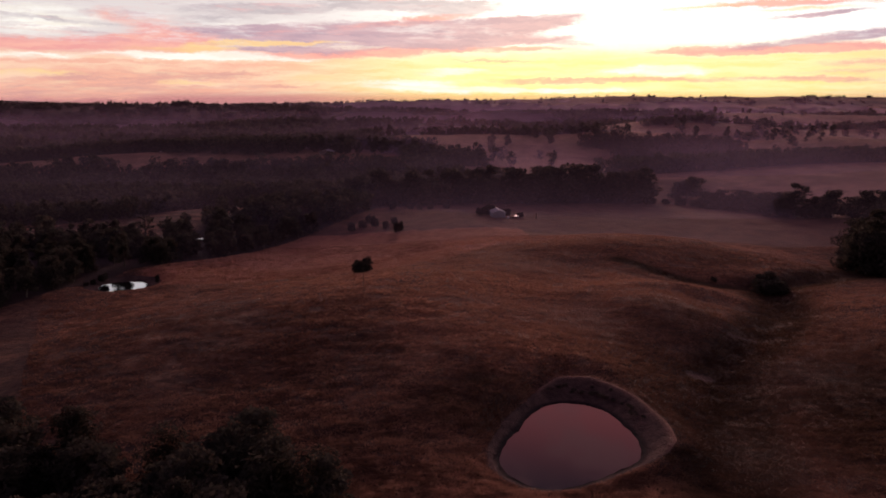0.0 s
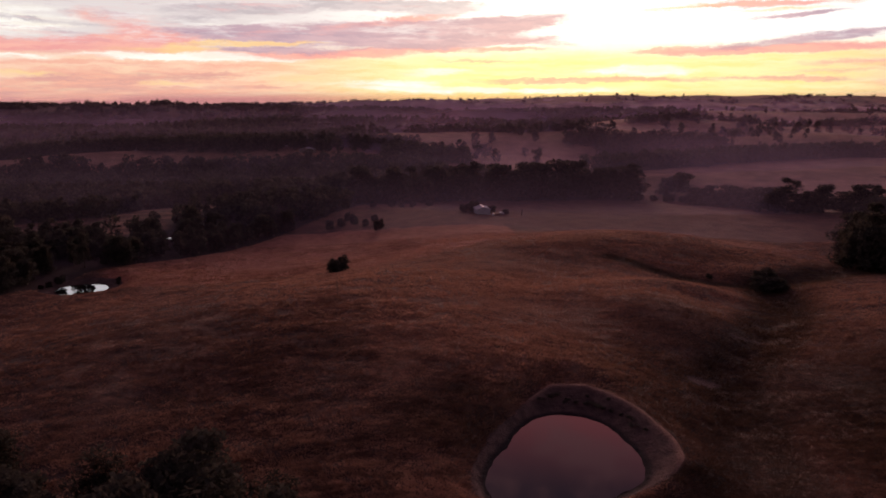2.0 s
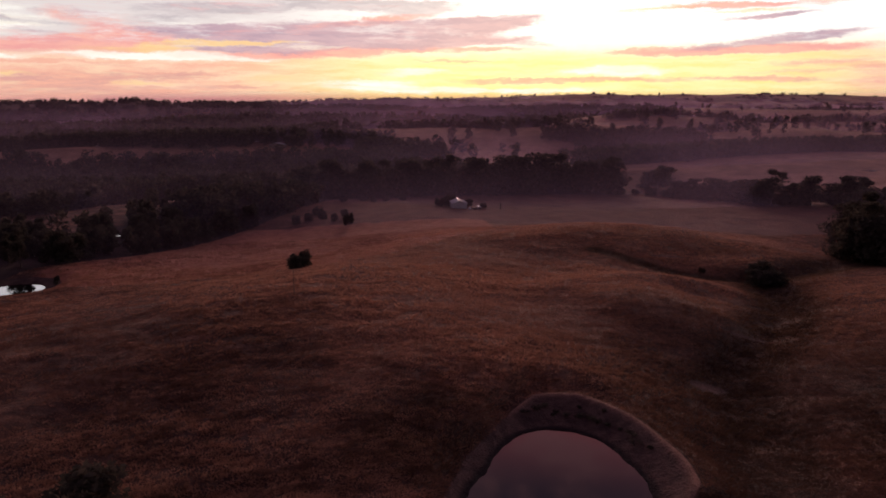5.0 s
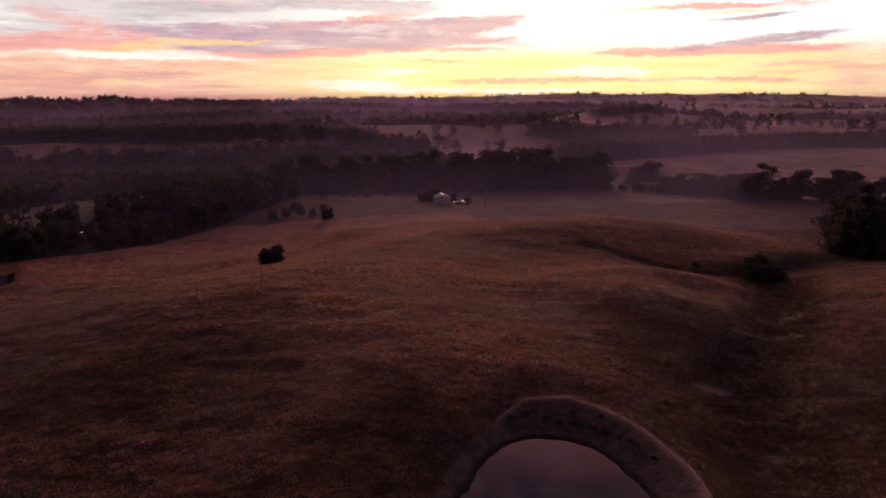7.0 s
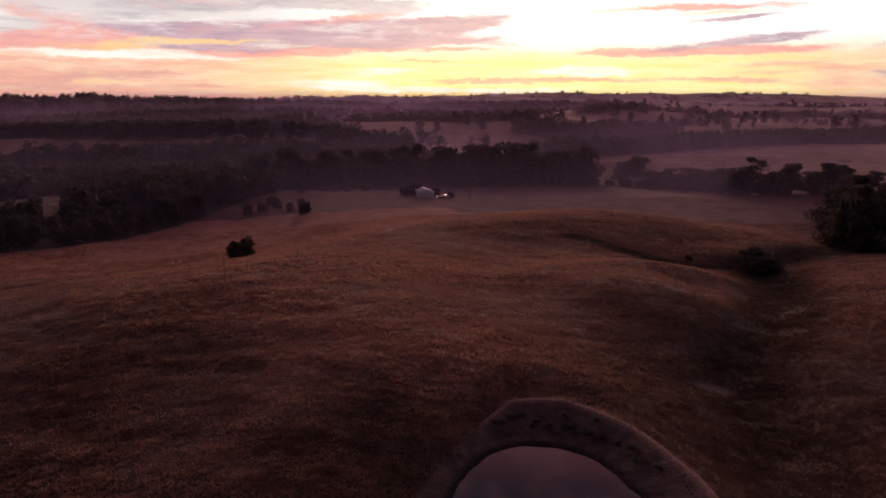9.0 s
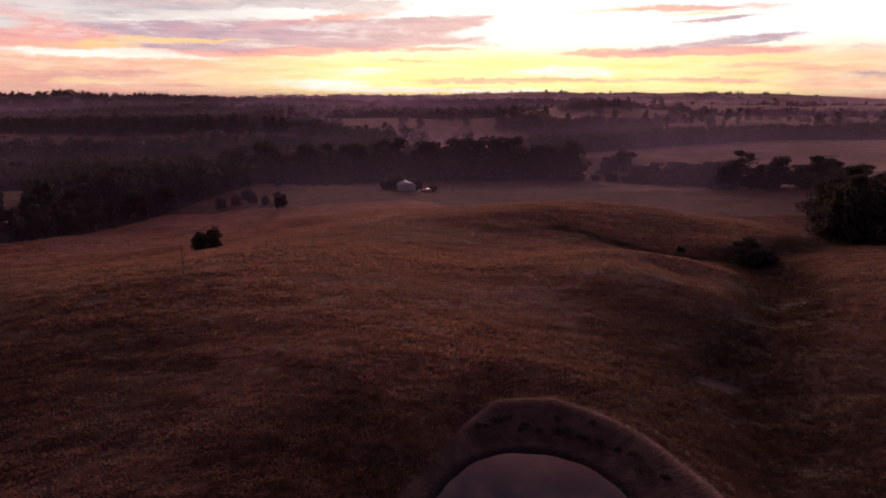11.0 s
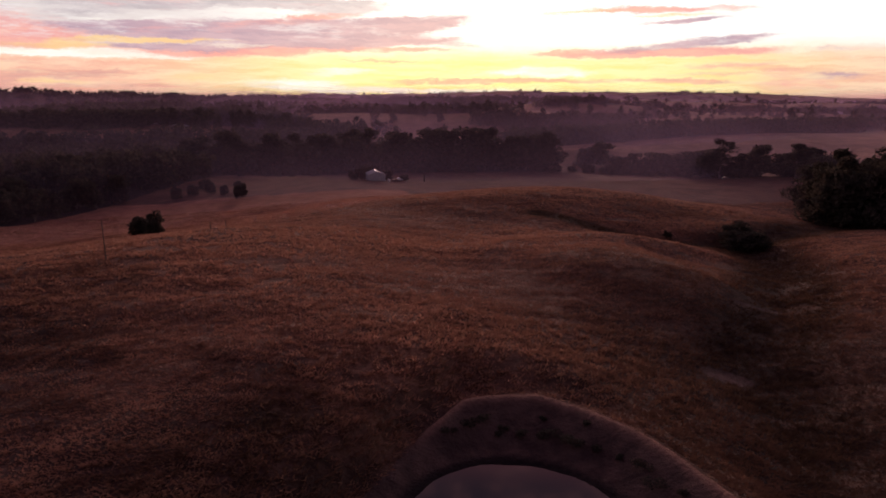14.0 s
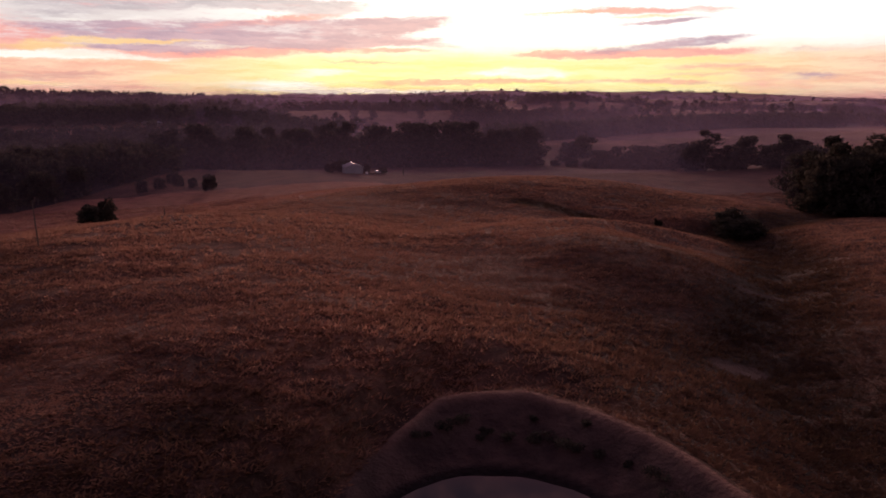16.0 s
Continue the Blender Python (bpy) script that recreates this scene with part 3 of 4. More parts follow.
def woods(x, y):
    """How thickly trees stand, 0 to 1: creek lines, the wooded valley and far woods, with clearings."""
    x, y = np.asarray(x, float), np.asarray(y, float)
    n = fbm(x, y, 120, 21) * 0.5 + fbm(x, y, 45, 24, 3) * 0.35
    ragged = 1 + 0.45 * fbm(x, y, 60, 27, 3)
    # paddock boundary: trees start beyond this line in the west
    line = np.interp(y, [150, 215, 255, 290, 330, 380, 430, 465, 485, 515, 560, 600, 660], [-175, -135, -120, -92, -72, -50, -30, 12, 140, 120, 60, 20, -10])
    w = np.where((y > 200) & (x < line) & (y < 660) & (x > -420), 1.0, 0.0)
    creek = np.exp(-0.5 * ((y - np.interp(x, [-60, 20, 90, 150], [455, 492, 500, 505])) / 18.0) ** 2) * (x > -70) * (x < 148)
    w = np.maximum(w, creek * 1.2)
    # second creek, behind the far paddock
    c2 = np.interp(x, [60, 150, 230, 340, 450, 620, 900], [615, 640, 652, 668, 682, 775, 830])
    w = np.maximum(w, np.exp(-0.5 * ((y - c2) / 22.0) ** 2) * smooth(x, 120, 190) * 1.15)
    # farther country: patchy woods, thick along the western ridge
    dist = np.hypot(x, y)
    patch = smooth(fbm(0.40 * x, y, 170, 51, 4) + 0.5 * fbm(0.7 * x, y, 60, 57, 3), 0.06, 0.20) * (1 - 0.25 * smooth(dist, 1500, 2600))
    ridge = smooth(-x + 0.10 * y, 40, 260)
    w = np.maximum(w, smooth(dist, 1080, 1250) * patch * 0.85)
    w = np.maximum(w, smooth(dist, 640, 760) * ridge * (0.80 + 0.6 * n))
    for path, width, amount in BELTS:
        w = np.maximum(w, amount * (1 - smooth(along(x, y, [(*p, 0) for p in path])[0] / ragged, 0.6 * width, 1.2 * width)))
    for path, width, share in CLEARINGS:
        w = w * (1 - share * (1 - smooth(along(x, y, [(*p, 0) for p in path])[0] / ragged, 0.7 * width, 1.1 * width)))
    return np.clip(w, 0, 1)


def blob(x, y, px, py, rx, ry):
    return np.exp(-0.5 * ((x - px) / rx) ** 2 - 0.5 * ((y - py) / ry) ** 2)


def masks(fx, fy):
    """Where bare soil, wet mud, moist dark grass with painted shade, straw with painted crest light, the mown flat,
    fallow and leaf litter lie, 0 to 1.
    """
    d = pond_distance(fx, fy)
    a = np.arctan2(fy - POND_AT[1], fx - POND_AT[0])
    reach = bank_reach(a)
    soil = 1 - smooth(d, reach - 0.6, reach + 1.4)
    rim = np.exp(-0.5 * ((d - reach - 0.3) / 0.6) ** 2) * smooth(reach, 3, 6)
    for px, py, rx, ry, level in POOLS:
        soil = np.maximum(soil, 1 - smooth(np.hypot((fx - px) / rx, (fy - py) / ry), 1.15, 1.6))
    for px, py, rx, ry in ((58.5, 145.3, 3.6, 2.0), (78.5, 171.2, 6.5, 0.9), (90, 247, 6.0, 0.8)):   # bare scalds in the gully
        scald = 1 - smooth(np.hypot((fx - px) / rx, (fy - py) / ry), 0.7, 1.3)
        soil, rim = np.maximum(soil, scald), np.maximum(rim, 0.15 * scald)
    wet = (1 - smooth(d, 0.6, 1.5)) * (d > -2)
    # moist gully floor, with the dimness of the hollow behind the spur painted in
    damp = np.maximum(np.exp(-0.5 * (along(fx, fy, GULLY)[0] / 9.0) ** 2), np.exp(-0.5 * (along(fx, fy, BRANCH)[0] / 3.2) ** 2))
    # mostly painted shade: the spur's near flank and the dim foreground
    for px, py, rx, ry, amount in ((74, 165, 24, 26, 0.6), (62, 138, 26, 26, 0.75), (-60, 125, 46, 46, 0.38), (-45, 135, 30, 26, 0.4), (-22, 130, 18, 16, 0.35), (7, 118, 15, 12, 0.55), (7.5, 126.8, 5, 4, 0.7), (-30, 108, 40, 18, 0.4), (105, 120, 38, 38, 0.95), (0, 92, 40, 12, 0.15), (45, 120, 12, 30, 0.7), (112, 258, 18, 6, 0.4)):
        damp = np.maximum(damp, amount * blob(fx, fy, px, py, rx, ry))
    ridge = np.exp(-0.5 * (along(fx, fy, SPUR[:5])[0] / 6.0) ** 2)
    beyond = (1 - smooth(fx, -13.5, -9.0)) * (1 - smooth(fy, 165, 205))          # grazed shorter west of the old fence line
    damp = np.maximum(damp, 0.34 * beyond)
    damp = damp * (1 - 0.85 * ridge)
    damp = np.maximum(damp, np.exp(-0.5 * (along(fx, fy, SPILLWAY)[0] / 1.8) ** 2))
    # patches of real straw; the SPUR and CREST bands paint sunlit ridge tops
    straw = 1.7 * blob(fx, fy, 30, 215, 36, 55) + 0.5 * blob(fx, fy, 75, 255, 50, 30) + 0.7 * blob(fx, fy, 150, 190, 40, 35) + ridge + 1.2 * np.exp(-0.5 * (along(fx, fy, CREST)[0] / 7.0) ** 2)
    pasture = np.maximum(smooth(np.hypot(fx, fy), 560, 640), smooth(fx, 190, 240) * smooth(fy, 430, 470))
    edge = np.interp(fx, [-200, -70, -41, -20, -3, 17, 38, 45], [228, 228, 230, 235, 247, 268, 300, 340])
    level = smooth(fy - edge, -3, 3) * (1 - smooth(fx, 34, 46)) * (1 - smooth(fy, 325, 350)) * smooth(fx, -130, -100)
    fallow = np.maximum(smooth(fy, 322, 350) * (1 - smooth(fy, 500, 560)), smooth(fy, 296, 306) * smooth(fx, 36, 60)) * smooth(fx, -90, -60) * (1 - smooth(fx, 240, 300)) * (1 - level)
    return {"rim": rim, "soil": soil, "wet": wet, "damp": damp, "straw": straw, "flat": level, "pasture": pasture, "fallow": fallow, "litter": np.maximum(woods(fx, fy), np.clip(1.6 * blob(fx, fy, -58, 90, 30, 11), 0, 1))}


def array_mesh(name, verts, corners, starts, mat):
    """A large mesh from arrays: points, the corners of all faces in a row, and where each face starts."""
    me = bpy.data.meshes.new(name)
    me.vertices.add(len(verts))
    me.loops.add(len(corners))
    me.polygons.add(len(starts))
    me.vertices.foreach_set("co", np.ascontiguousarray(verts, np.float32).ravel())
    me.loops.foreach_set("vertex_index", np.ascontiguousarray(corners, np.int32))
    me.polygons.foreach_set("loop_start", np.ascontiguousarray(starts, np.int32))
    me.update(calc_edges=True)
    me.materials.append(mat)
    return me


def build_ground():
    xs = grid_lines(-4200, 4600, -130, 170, 1.15, 1.045)
    ys = grid_lines(-900, 4900, 70, 310, 1.15, 1.03)
    # finer lines across the dam
    half = [(c[:-1] + c[1:]) / 2 for c in (xs, ys)]
    xs, ys = np.sort(np.append(xs, half[0][(half[0] > 0) & (half[0] < 58)])), np.sort(np.append(ys, half[1][(half[1] > 88) & (half[1] < 142)]))
    gx, gy = np.meshgrid(xs, ys)
    gz = land(gx, gy)
    nx, ny = len(xs), len(ys)
    verts = np.stack([gx.ravel(), gy.ravel(), gz.ravel()], 1)
    k = (np.arange(ny - 1)[:, None] * nx + np.arange(nx - 1)[None, :]).ravel()
    faces = np.stack([k, k + 1, k + nx + 1, k + nx], 1)
    me = array_mesh("ground", verts, faces.ravel(), np.arange(len(faces)) * 4, GROUND)
    me.polygons.foreach_set("use_smooth", np.ones(len(faces), bool))
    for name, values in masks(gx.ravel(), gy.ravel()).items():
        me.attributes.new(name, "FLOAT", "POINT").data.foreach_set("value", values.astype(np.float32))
    tagged(new("ground", me), "rolling dry brown grassland with bare banks and gullies", "ground", kind="structure")


build_ground()


def part(name, bm, mat, parent=None, label="", smooth_faces=False):
    me = bpy.data.meshes.new(name)
    bm.to_mesh(me)
    bm.free()
    me.materials.append(mat)
    if smooth_faces:
        me.polygons.foreach_set("use_smooth", np.ones(len(me.polygons), bool))
    ob = new(name, me)
    if parent:
        ob.parent = parent
    return tagged(ob, label)


def raw_mesh(name, verts, faces, mat):
    me = bpy.data.meshes.new(name)
    me.from_pydata([tuple(v) for v in verts], [], faces)
    me.materials.append(mat)
    return me


# ---- water ----
def water_sheet(name, ring, level, label):
    me = raw_mesh(name, [(x, y, level) for x, y in ring], [list(range(len(ring)))], WATER)
    tagged(new(name, me), label, "pond", kind="structure")


angles = np.linspace(0, 2 * np.pi, 97)[:-1]
water_sheet("water_1", [(POND_AT[0] + (pond_edge(a) + 0.1 + 0.15 * math.sin(9 * a) + 0.1 * math.sin(23 * a)) * math.cos(a), POND_AT[1] + (pond_edge(a) + 0.1 + 0.15 * math.sin(9 * a) + 0.1 * math.sin(23 * a)) * math.sin(a)) for a in angles], POND_LEVEL, "still farm dam water mirroring the pink dawn sky")
for k, (px, py, rx, ry, level) in enumerate(POOLS):
    water_sheet(f"water_{k + 2}", [(px + rx * (1 + 0.10 * math.sin(3 * a + k) + 0.06 * math.sin(7 * a)) * math.cos(a), py + ry * (1 + 0.10 * math.sin(3 * a + k) + 0.06 * math.sin(7 * a)) * math.sin(a)) for a in angles[::2]], level, "small bright pool of still water")

# ---- valley mist ----
# slanted sheets stand in for mist and haze; far ones redder for sun glow
for k, (near, run, top, amount) in enumerate(((225, 90, 26, 0.022), (300, 90, 32, 0.040), (385, 80, 36, 0.058), (475, 100, 40, 0.050), (560, 110, 44, 0.060), (680, 140, 48, 0.10), (860, 200, 60, 0.14), (1200, 260, 68, 0.21), (1900, 400, 86, 0.32))):
    reach = 500 + near * 1.3
    xs, us = np.linspace(-reach, reach * 1.25, 24), np.linspace(0, 1, 9)
    pts = [(x, near + run * u + 25 * float(value_noise(x, near, 200, 40 + k)), -14 + (top + 16) * u + 2.0 * float(value_noise(x, 90 * u, 160, 50 + k))) for u in us for x in xs]
    quads = [[j * 24 + i, j * 24 + i + 1, (j + 1) * 24 + i + 1, (j + 1) * 24 + i] for j in range(8) for i in range(23)]
    veil = new("mist", raw_mesh("mist", pts, quads, mist_material(amount, top, near > 650, (0.92, 0.60, 0.80, 1) if near > 650 else (0.80, 0.60, 0.80, 1))))
    tagged(veil, "thin mauve sheets of morning mist and haze over the valley", "mist", kind="stuff")


# ---- trees ----
def tube(verts, faces, path, radii, sides=6):
    """A tapered tube along a path of points, added to the lists."""
    base = len(verts)
    for k, (p, r) in enumerate(zip(path, radii)):
        q = path[min(k + 1, len(path) - 1)] - path[max(k - 1, 0)]
        q.normalize()
        s = q.orthogonal().normalized()
        t = q.cross(s)
        for i in range(sides):
            a = 2 * math.pi * i / sides
            verts.append(p + (s * math.cos(a) + t * math.sin(a)) * r)
    for k in range(len(path) - 1):
        for i in range(sides):
            a, b = base + k * sides + i, base + k * sides + (i + 1) % sides
            faces.append((a, b, b + sides, a + sides))
    faces.append(tuple(base + (len(path) - 1) * sides + i for i in range(sides)))


def leaf_clump(rng, verts, faces, at, radius, count, size, squash=0.7):
    """Many small leaf sprays round a point, thicker towards the shell."""
    for _ in range(count):
        d = Vector(rng.normal(size=3))
        d.normalize()
        d = d * radius * (0.35 + 0.65 * rng.random() ** 0.6)
        d.z *= squash
        p = at + d
        s = size * (0.6 + 0.8 * rng.random())
        u = Vector(rng.normal(size=3)).normalized()
        v = u.orthogonal().normalized() * s * 0.55
        u = u * s
        b = len(verts)
        verts.extend([p - u, p - v * 0.9 + u * 0.1, p + u, p + v])
        faces.append((b, b + 1, b + 2, b + 3))


def tree_meshes(seed, tall, spread, forks, clump_r, leaves, size, bare=0.35, low=False):
    """Trunk with limbs, and a crown of foliage pads on the limb ends. Heights in metres."""
    rng = np.random.default_rng(seed)
    tv, tf, cv, cf = [], [], [], []
    lean = Vector((rng.normal() * 0.05, rng.normal() * 0.05, 0)) * tall
    fork = tall * bare
    stem = [Vector((0, 0, -0.5)), Vector((0, 0, fork * 0.5)) + lean * 0.3, Vector((0, 0, fork)) + lean * 0.6, Vector((0, 0, tall * 0.82)) + lean]
    r0 = tall * 0.022 + 0.06
    tube(tv, tf, stem, [r0 * 1.25, r0, r0 * 0.8, r0 * 0.2], 7)
    for k in range(forks):
        a = 2 * math.pi * (k + rng.random() * 0.7) / forks * 1.618
        up = rng.random()
        start = stem[2].lerp(stem[3], up * 0.75) if not low else stem[1].lerp(stem[3], up * 0.8)
        out = spread * (0.55 + 0.5 * rng.random()) * (1.05 - 0.55 * up)
        rise = tall * (0.08 + 0.16 * rng.random()) if not low else tall * (0.0 + 0.15 * rng.random())
        tip = start + Vector((math.cos(a) * out, math.sin(a) * out, rise))
        bend = start.lerp(tip, 0.5) + Vector((0, 0, rise * 0.25))
        tube(tv, tf, [start, bend, tip], [r0 * 0.45, r0 * 0.28, r0 * 0.08], 5)
        leaf_clump(rng, cv, cf, tip, clump_r * (0.75 + 0.5 * rng.random()), leaves, size)
        if rng.random() < 0.75:
            leaf_clump(rng, cv, cf, bend + Vector((rng.normal() * 0.6, rng.normal() * 0.6, clump_r * 0.5)), clump_r * 0.7, int(leaves * 0.55), size)
    for k in range(3):
        leaf_clump(rng, cv, cf, stem[3] + Vector((rng.normal() * clump_r * 0.5, rng.normal() * clump_r * 0.5, rng.random() * tall * 0.1)), clump_r * 0.85, leaves, size)
    return raw_mesh("trunk", tv, tf, BARK), raw_mesh("crown", cv, cf, LEAF)


def bush_meshes(seed):
    """A low many-stemmed bush, leafy down to the ground, of two or three lobes."""
    r = np.random.default_rng(seed)
    tv, tf, cv, cf = [], [], [], []
    for lobe in range(3):
        a = 2.1 * lobe + r.random()
        mid = Vector((math.cos(a) * 1.5, math.sin(a) * 1.1, 0))
        tall = 4.2 + 1.3 * r.random() - 0.7 * (lobe == 2)
        tube(tv, tf, [Vector((0, 0, -0.3)), mid * 0.6 + Vector((0, 0, tall * 0.4)), mid + Vector((0, 0, tall * 0.8))], [0.13, 0.09, 0.03], 6)
        for k in range(22):
            b, up = 6.28 * r.random(), r.random()
            out = 1.35 * math.sqrt(max(0.05, 1 - (up - 0.35) ** 2 * 1.9)) * (0.6 + 0.4 * r.random())
            leaf_clump(r, cv, cf, mid + Vector((math.cos(b) * out, math.sin(b) * out, 0.5 + up * (tall - 0.9))), 0.85, 70, 0.24, 0.85)
    return raw_mesh("stems", tv, tf, BARK), raw_mesh("leaves", cv, cf, LEAF)


KINDS = {
    "gum": [tree_meshes(s, 15 + s % 3, 4.8, 14, 2.3, 110, 0.46, 0.20, True) for s in (1, 2, 3)],
    "broad": [tree_meshes(s, 11, 5.2, 15, 2.3, 120, 0.44, 0.16, True) for s in (4, 5)],
    "tall": [tree_meshes(s, 20, 7.2, 20, 2.6, 120, 0.5, 0.22, True) for s in (6, 7)],
    "bushy": [bush_meshes(s) for s in (8, 9, 10)],
}
SIZE = {"gum": 17.5, "broad": 12.5, "tall": 22.0, "bushy": 5.3}


def tree(kind, x, y, tall, turn, label, group="", name="gum_tree", category="tree", wide=1.0, variant=0, sink=0.0):
    trunk_me, crown_me = KINDS[kind][variant % len(KINDS[kind])]
    root = new(name)
    s = tall / SIZE[kind]
    root.matrix_basis = Matrix.Translation((x, y, height(x, y) - sink)) @ Matrix.Rotation(turn, 4, "Z") @ Matrix.Diagonal((s * wide, s * wide, s, 1))
    for nm, me in ((("stems", "leaves") if kind == "bushy" else ("trunk", "crown"))[0], trunk_me), ((("stems", "leaves") if kind == "bushy" else ("trunk", "crown"))[1], crown_me):
        ob = new(nm, me)
        ob.parent = root
    return tagged(root, label, category, group)


rng = np.random.default_rng(5)
# lone bush on the hill's shoulder and the little grove by the flat
tree("bushy", -27.5, 226.0, 5.7, 0.4, "dark rounded bush alone on the dry slope", name="bush", category="bush", wide=1.04, sink=0.6)
for x, y, h, v in ((-22.5, 337, 6.5, 0), (-30, 346, 5.0, 1), (-36, 352, 6.5, 0), (-42, 350, 5.5, 1), (-47, 345, 6.0, 1), (-40, 362, 5.5, 0), (-26, 356, 5.0, 1), (-14, 405, 5.0, 0), (-8, 414, 5.5, 1), (2, 420, 5.0, 0), (-20, 412, 5.5, 1), (-30, 402, 5.0, 0)):
    tree("bushy", x, y, h * 0.85, x * 1.7, "small dark bush in a loose grove", "bushes of the grove", "bush", "bush", variant=v, wide=0.85)
tree("bushy", 113.5, 229.0, 6.0, 1.0, "dark low bush growing in the gully", name="bush", category="bush", wide=2.2)
tree("bushy", 97.0, 236.0, 1.7, 2.0, "small grey shrub above the gully", name="bush", category="bush", wide=1.2)

for x, y, h in ((-126.5, 238.0, 2.2), (-125.0, 242.5, 3.0), (-105.5, 243.5, 1.8), (-104.0, 240.0, 1.3), (-127.5, 235.0, 1.6)):
    tree("bushy", x, y, h, x, "low dark shrub at the edge of the pool", "shrubs round the pool", "bush", "bush", variant=int(h * 10))
tree("gum", -124.0, 258.0, 15.0, 0.5, "slender gum tree behind the small pool", "trees of the valley wood", wide=0.6)
tree("gum", -131.0, 264.0, 12.0, 1.5, "slender gum tree behind the small pool", "trees of the valley wood", wide=0.6, variant=1)

# trees under the start of the flight
for k, (x, y, top) in enumerate(((-29, 93, 21.0), (-38, 88, 18.0), (-60, 104, 16.5), (-72, 103, 15.5), (-50, 92, 14.5), (-22, 80, 21.5), (-66, 92, 15.0), (-80, 112, 14.0), (-33, 78, 19.0), (-88, 98, 14.0), (-55, 78, 15.0), (-44, 98, 15.0), (-25, 88, 19.0), (-34, 98, 17.0), (-65, 110, 13.5), (-55, 98, 14.0), (-16, 84, 18.0), (-18, 92, 14.5), (-27, 70, 22.0), (-45, 72, 18.0), (-78, 92, 14.0), (-95, 118, 12.0))):
    tree(("gum", "broad")[k % 2], x, y, top - height(x, y), k * 2.1, "dark gum tree on the near slope", "trees on the near slope", variant=k, wide=1.25)

for k in range(22):
    x, y = -92 + 74 * (k + rng.random()) / 22, 84 + 22 * rng.random()
    tree("bushy", x, y - 0.18 * (x + 92), 6 + 2.5 * rng.random(), k * 1.3, "dark shrub under the near trees", "shrubs on the near slope", "bush", "bush", variant=k, wide=1.4)

# eastern tree line along the paddock's lower edge
ROW = ((208, 398, 23, "tall", 1.25), (199, 402, 14, "broad", 1.2), (216, 394, 15, "gum", 1.3), (206, 410, 16, "broad", 1.3), (204, 419, 15, "broad", 1.3), (201, 430, 16, "broad", 1.3), (198, 441, 15, "broad", 1.3), (195, 451, 16, "broad", 1.3), (191, 461, 16, "gum", 1.5), (186, 470, 13, "broad", 1.3),
       (224, 388, 18, "broad", 1.2), (182, 506, 19, "broad", 1.5), (176, 508, 14, "broad", 1.2), (232, 372, 18, "gum", 1.3), (240, 380, 19, "gum", 1.3), (228, 352, 14, "broad", 1.3), (246, 400, 12, "broad", 1.3), (236, 392, 13, "broad", 1.3), (250, 385, 15, "gum", 1.4), (238, 360, 14, "broad", 1.3), (262, 405, 17, "gum", 1.2), (270, 390, 12, "broad", 1.3), (148, 482, 5, "bushy", 1.3), (158, 480, 4, "bushy", 1.4), (138, 479, 4.5, "bushy", 1.3), (168, 478, 6, "bushy", 1.3))
for k, (x, y, h, kind, wd) in enumerate(ROW):
    tree(kind, x, y, h, k * 1.3, "gum tree with open crown along the paddock edge", "trees along the paddock edge", variant=k, wide=wd)
for k in range(20):
    u = (k + rng.random()) / 20
    x, y = float(np.interp(u, [0, 0.45, 0.75, 1], [176, 202, 212, 262])) + rng.normal() * 2, float(np.interp(u, [0, 0.45, 0.75, 1], [476, 428, 396, 366])) + rng.normal() * 3
    tree("bushy", x, y, 5.0 + 3 * rng.random(), k * 1.7, "thick dark shrub under the paddock trees", "shrubs along the paddock edge", "bush", "bush", variant=k, wide=1.3)
# tall gums along the creek below the shed
for k in range(52):
    x = -62 + 212 * (k + rng.random()) / 52
    y = float(np.interp(x, [-60, 20, 90, 150], [452, 486, 494, 500])) + rng.normal() * 9
    tree(("gum", "broad", "tall")[k % 3], x, y, 15 + 15 * rng.random(), k * 1.1, "tall gum tree along the creek line", "trees along the creek", variant=k, wide=1.0 + 0.5 * rng.random())
# dense dark clump in the east
for k in range(26):
    y = 250 + 50 * rng.random()
    x = 154 + (y - 250) * 0.60 + 50 * rng.random()
    tree(("broad", "gum", "broad")[k % 3], x, y, 17 + 8 * rng.random(), k * 0.9, "dense dark gum tree in a tight clump", "trees of the eastern clump", variant=k, sink=0.3)

# wooded valley: single trees along the edge that faces the paddock, joined woods behind
spots = []
tries = np.stack([rng.uniform(-430, 560, 16000), rng.uniform(195, 900, 16000)], 1)
keep = woods(tries[:, 0], tries[:, 1]) > 0.15 + 0.85 * rng.random(16000)
cells = {}


def open_lane(x, y):
    """The gaps in the wood before and behind the two small pools."""
    for px, py, half in ((-136.5, 317.5, 4.5), (-119.8, 327.0, 4.0)):
        side, ahead = (x - px) * 0.92 + (y - py) * 0.39, (y - py) * 0.92 - (x - px) * 0.39
        if abs(side) < half and -34 < ahead < 22:
            return True
    return False


for x, y in tries[keep]:
    key = (int(x // 6.0), int(y // 6.0))
    if key not in cells and not any(math.hypot((x - px) / (rx + 4), (y - py) / (ry + 4)) < 1 for px, py, rx, ry, level in POOLS) and not (x > -132 and x < -100 and y < 240) and not (abs((x + 114) * 0.90 + (y - 237) * 0.43) < 10 and 0 < (y - 237) * 0.90 - (x + 114) * 0.43 < 42) and not open_lane(x, y):
        cells[key] = (x, y)
spots = sorted(cells.values(), key=lambda p: math.hypot(p[0], p[1] * 0.9))
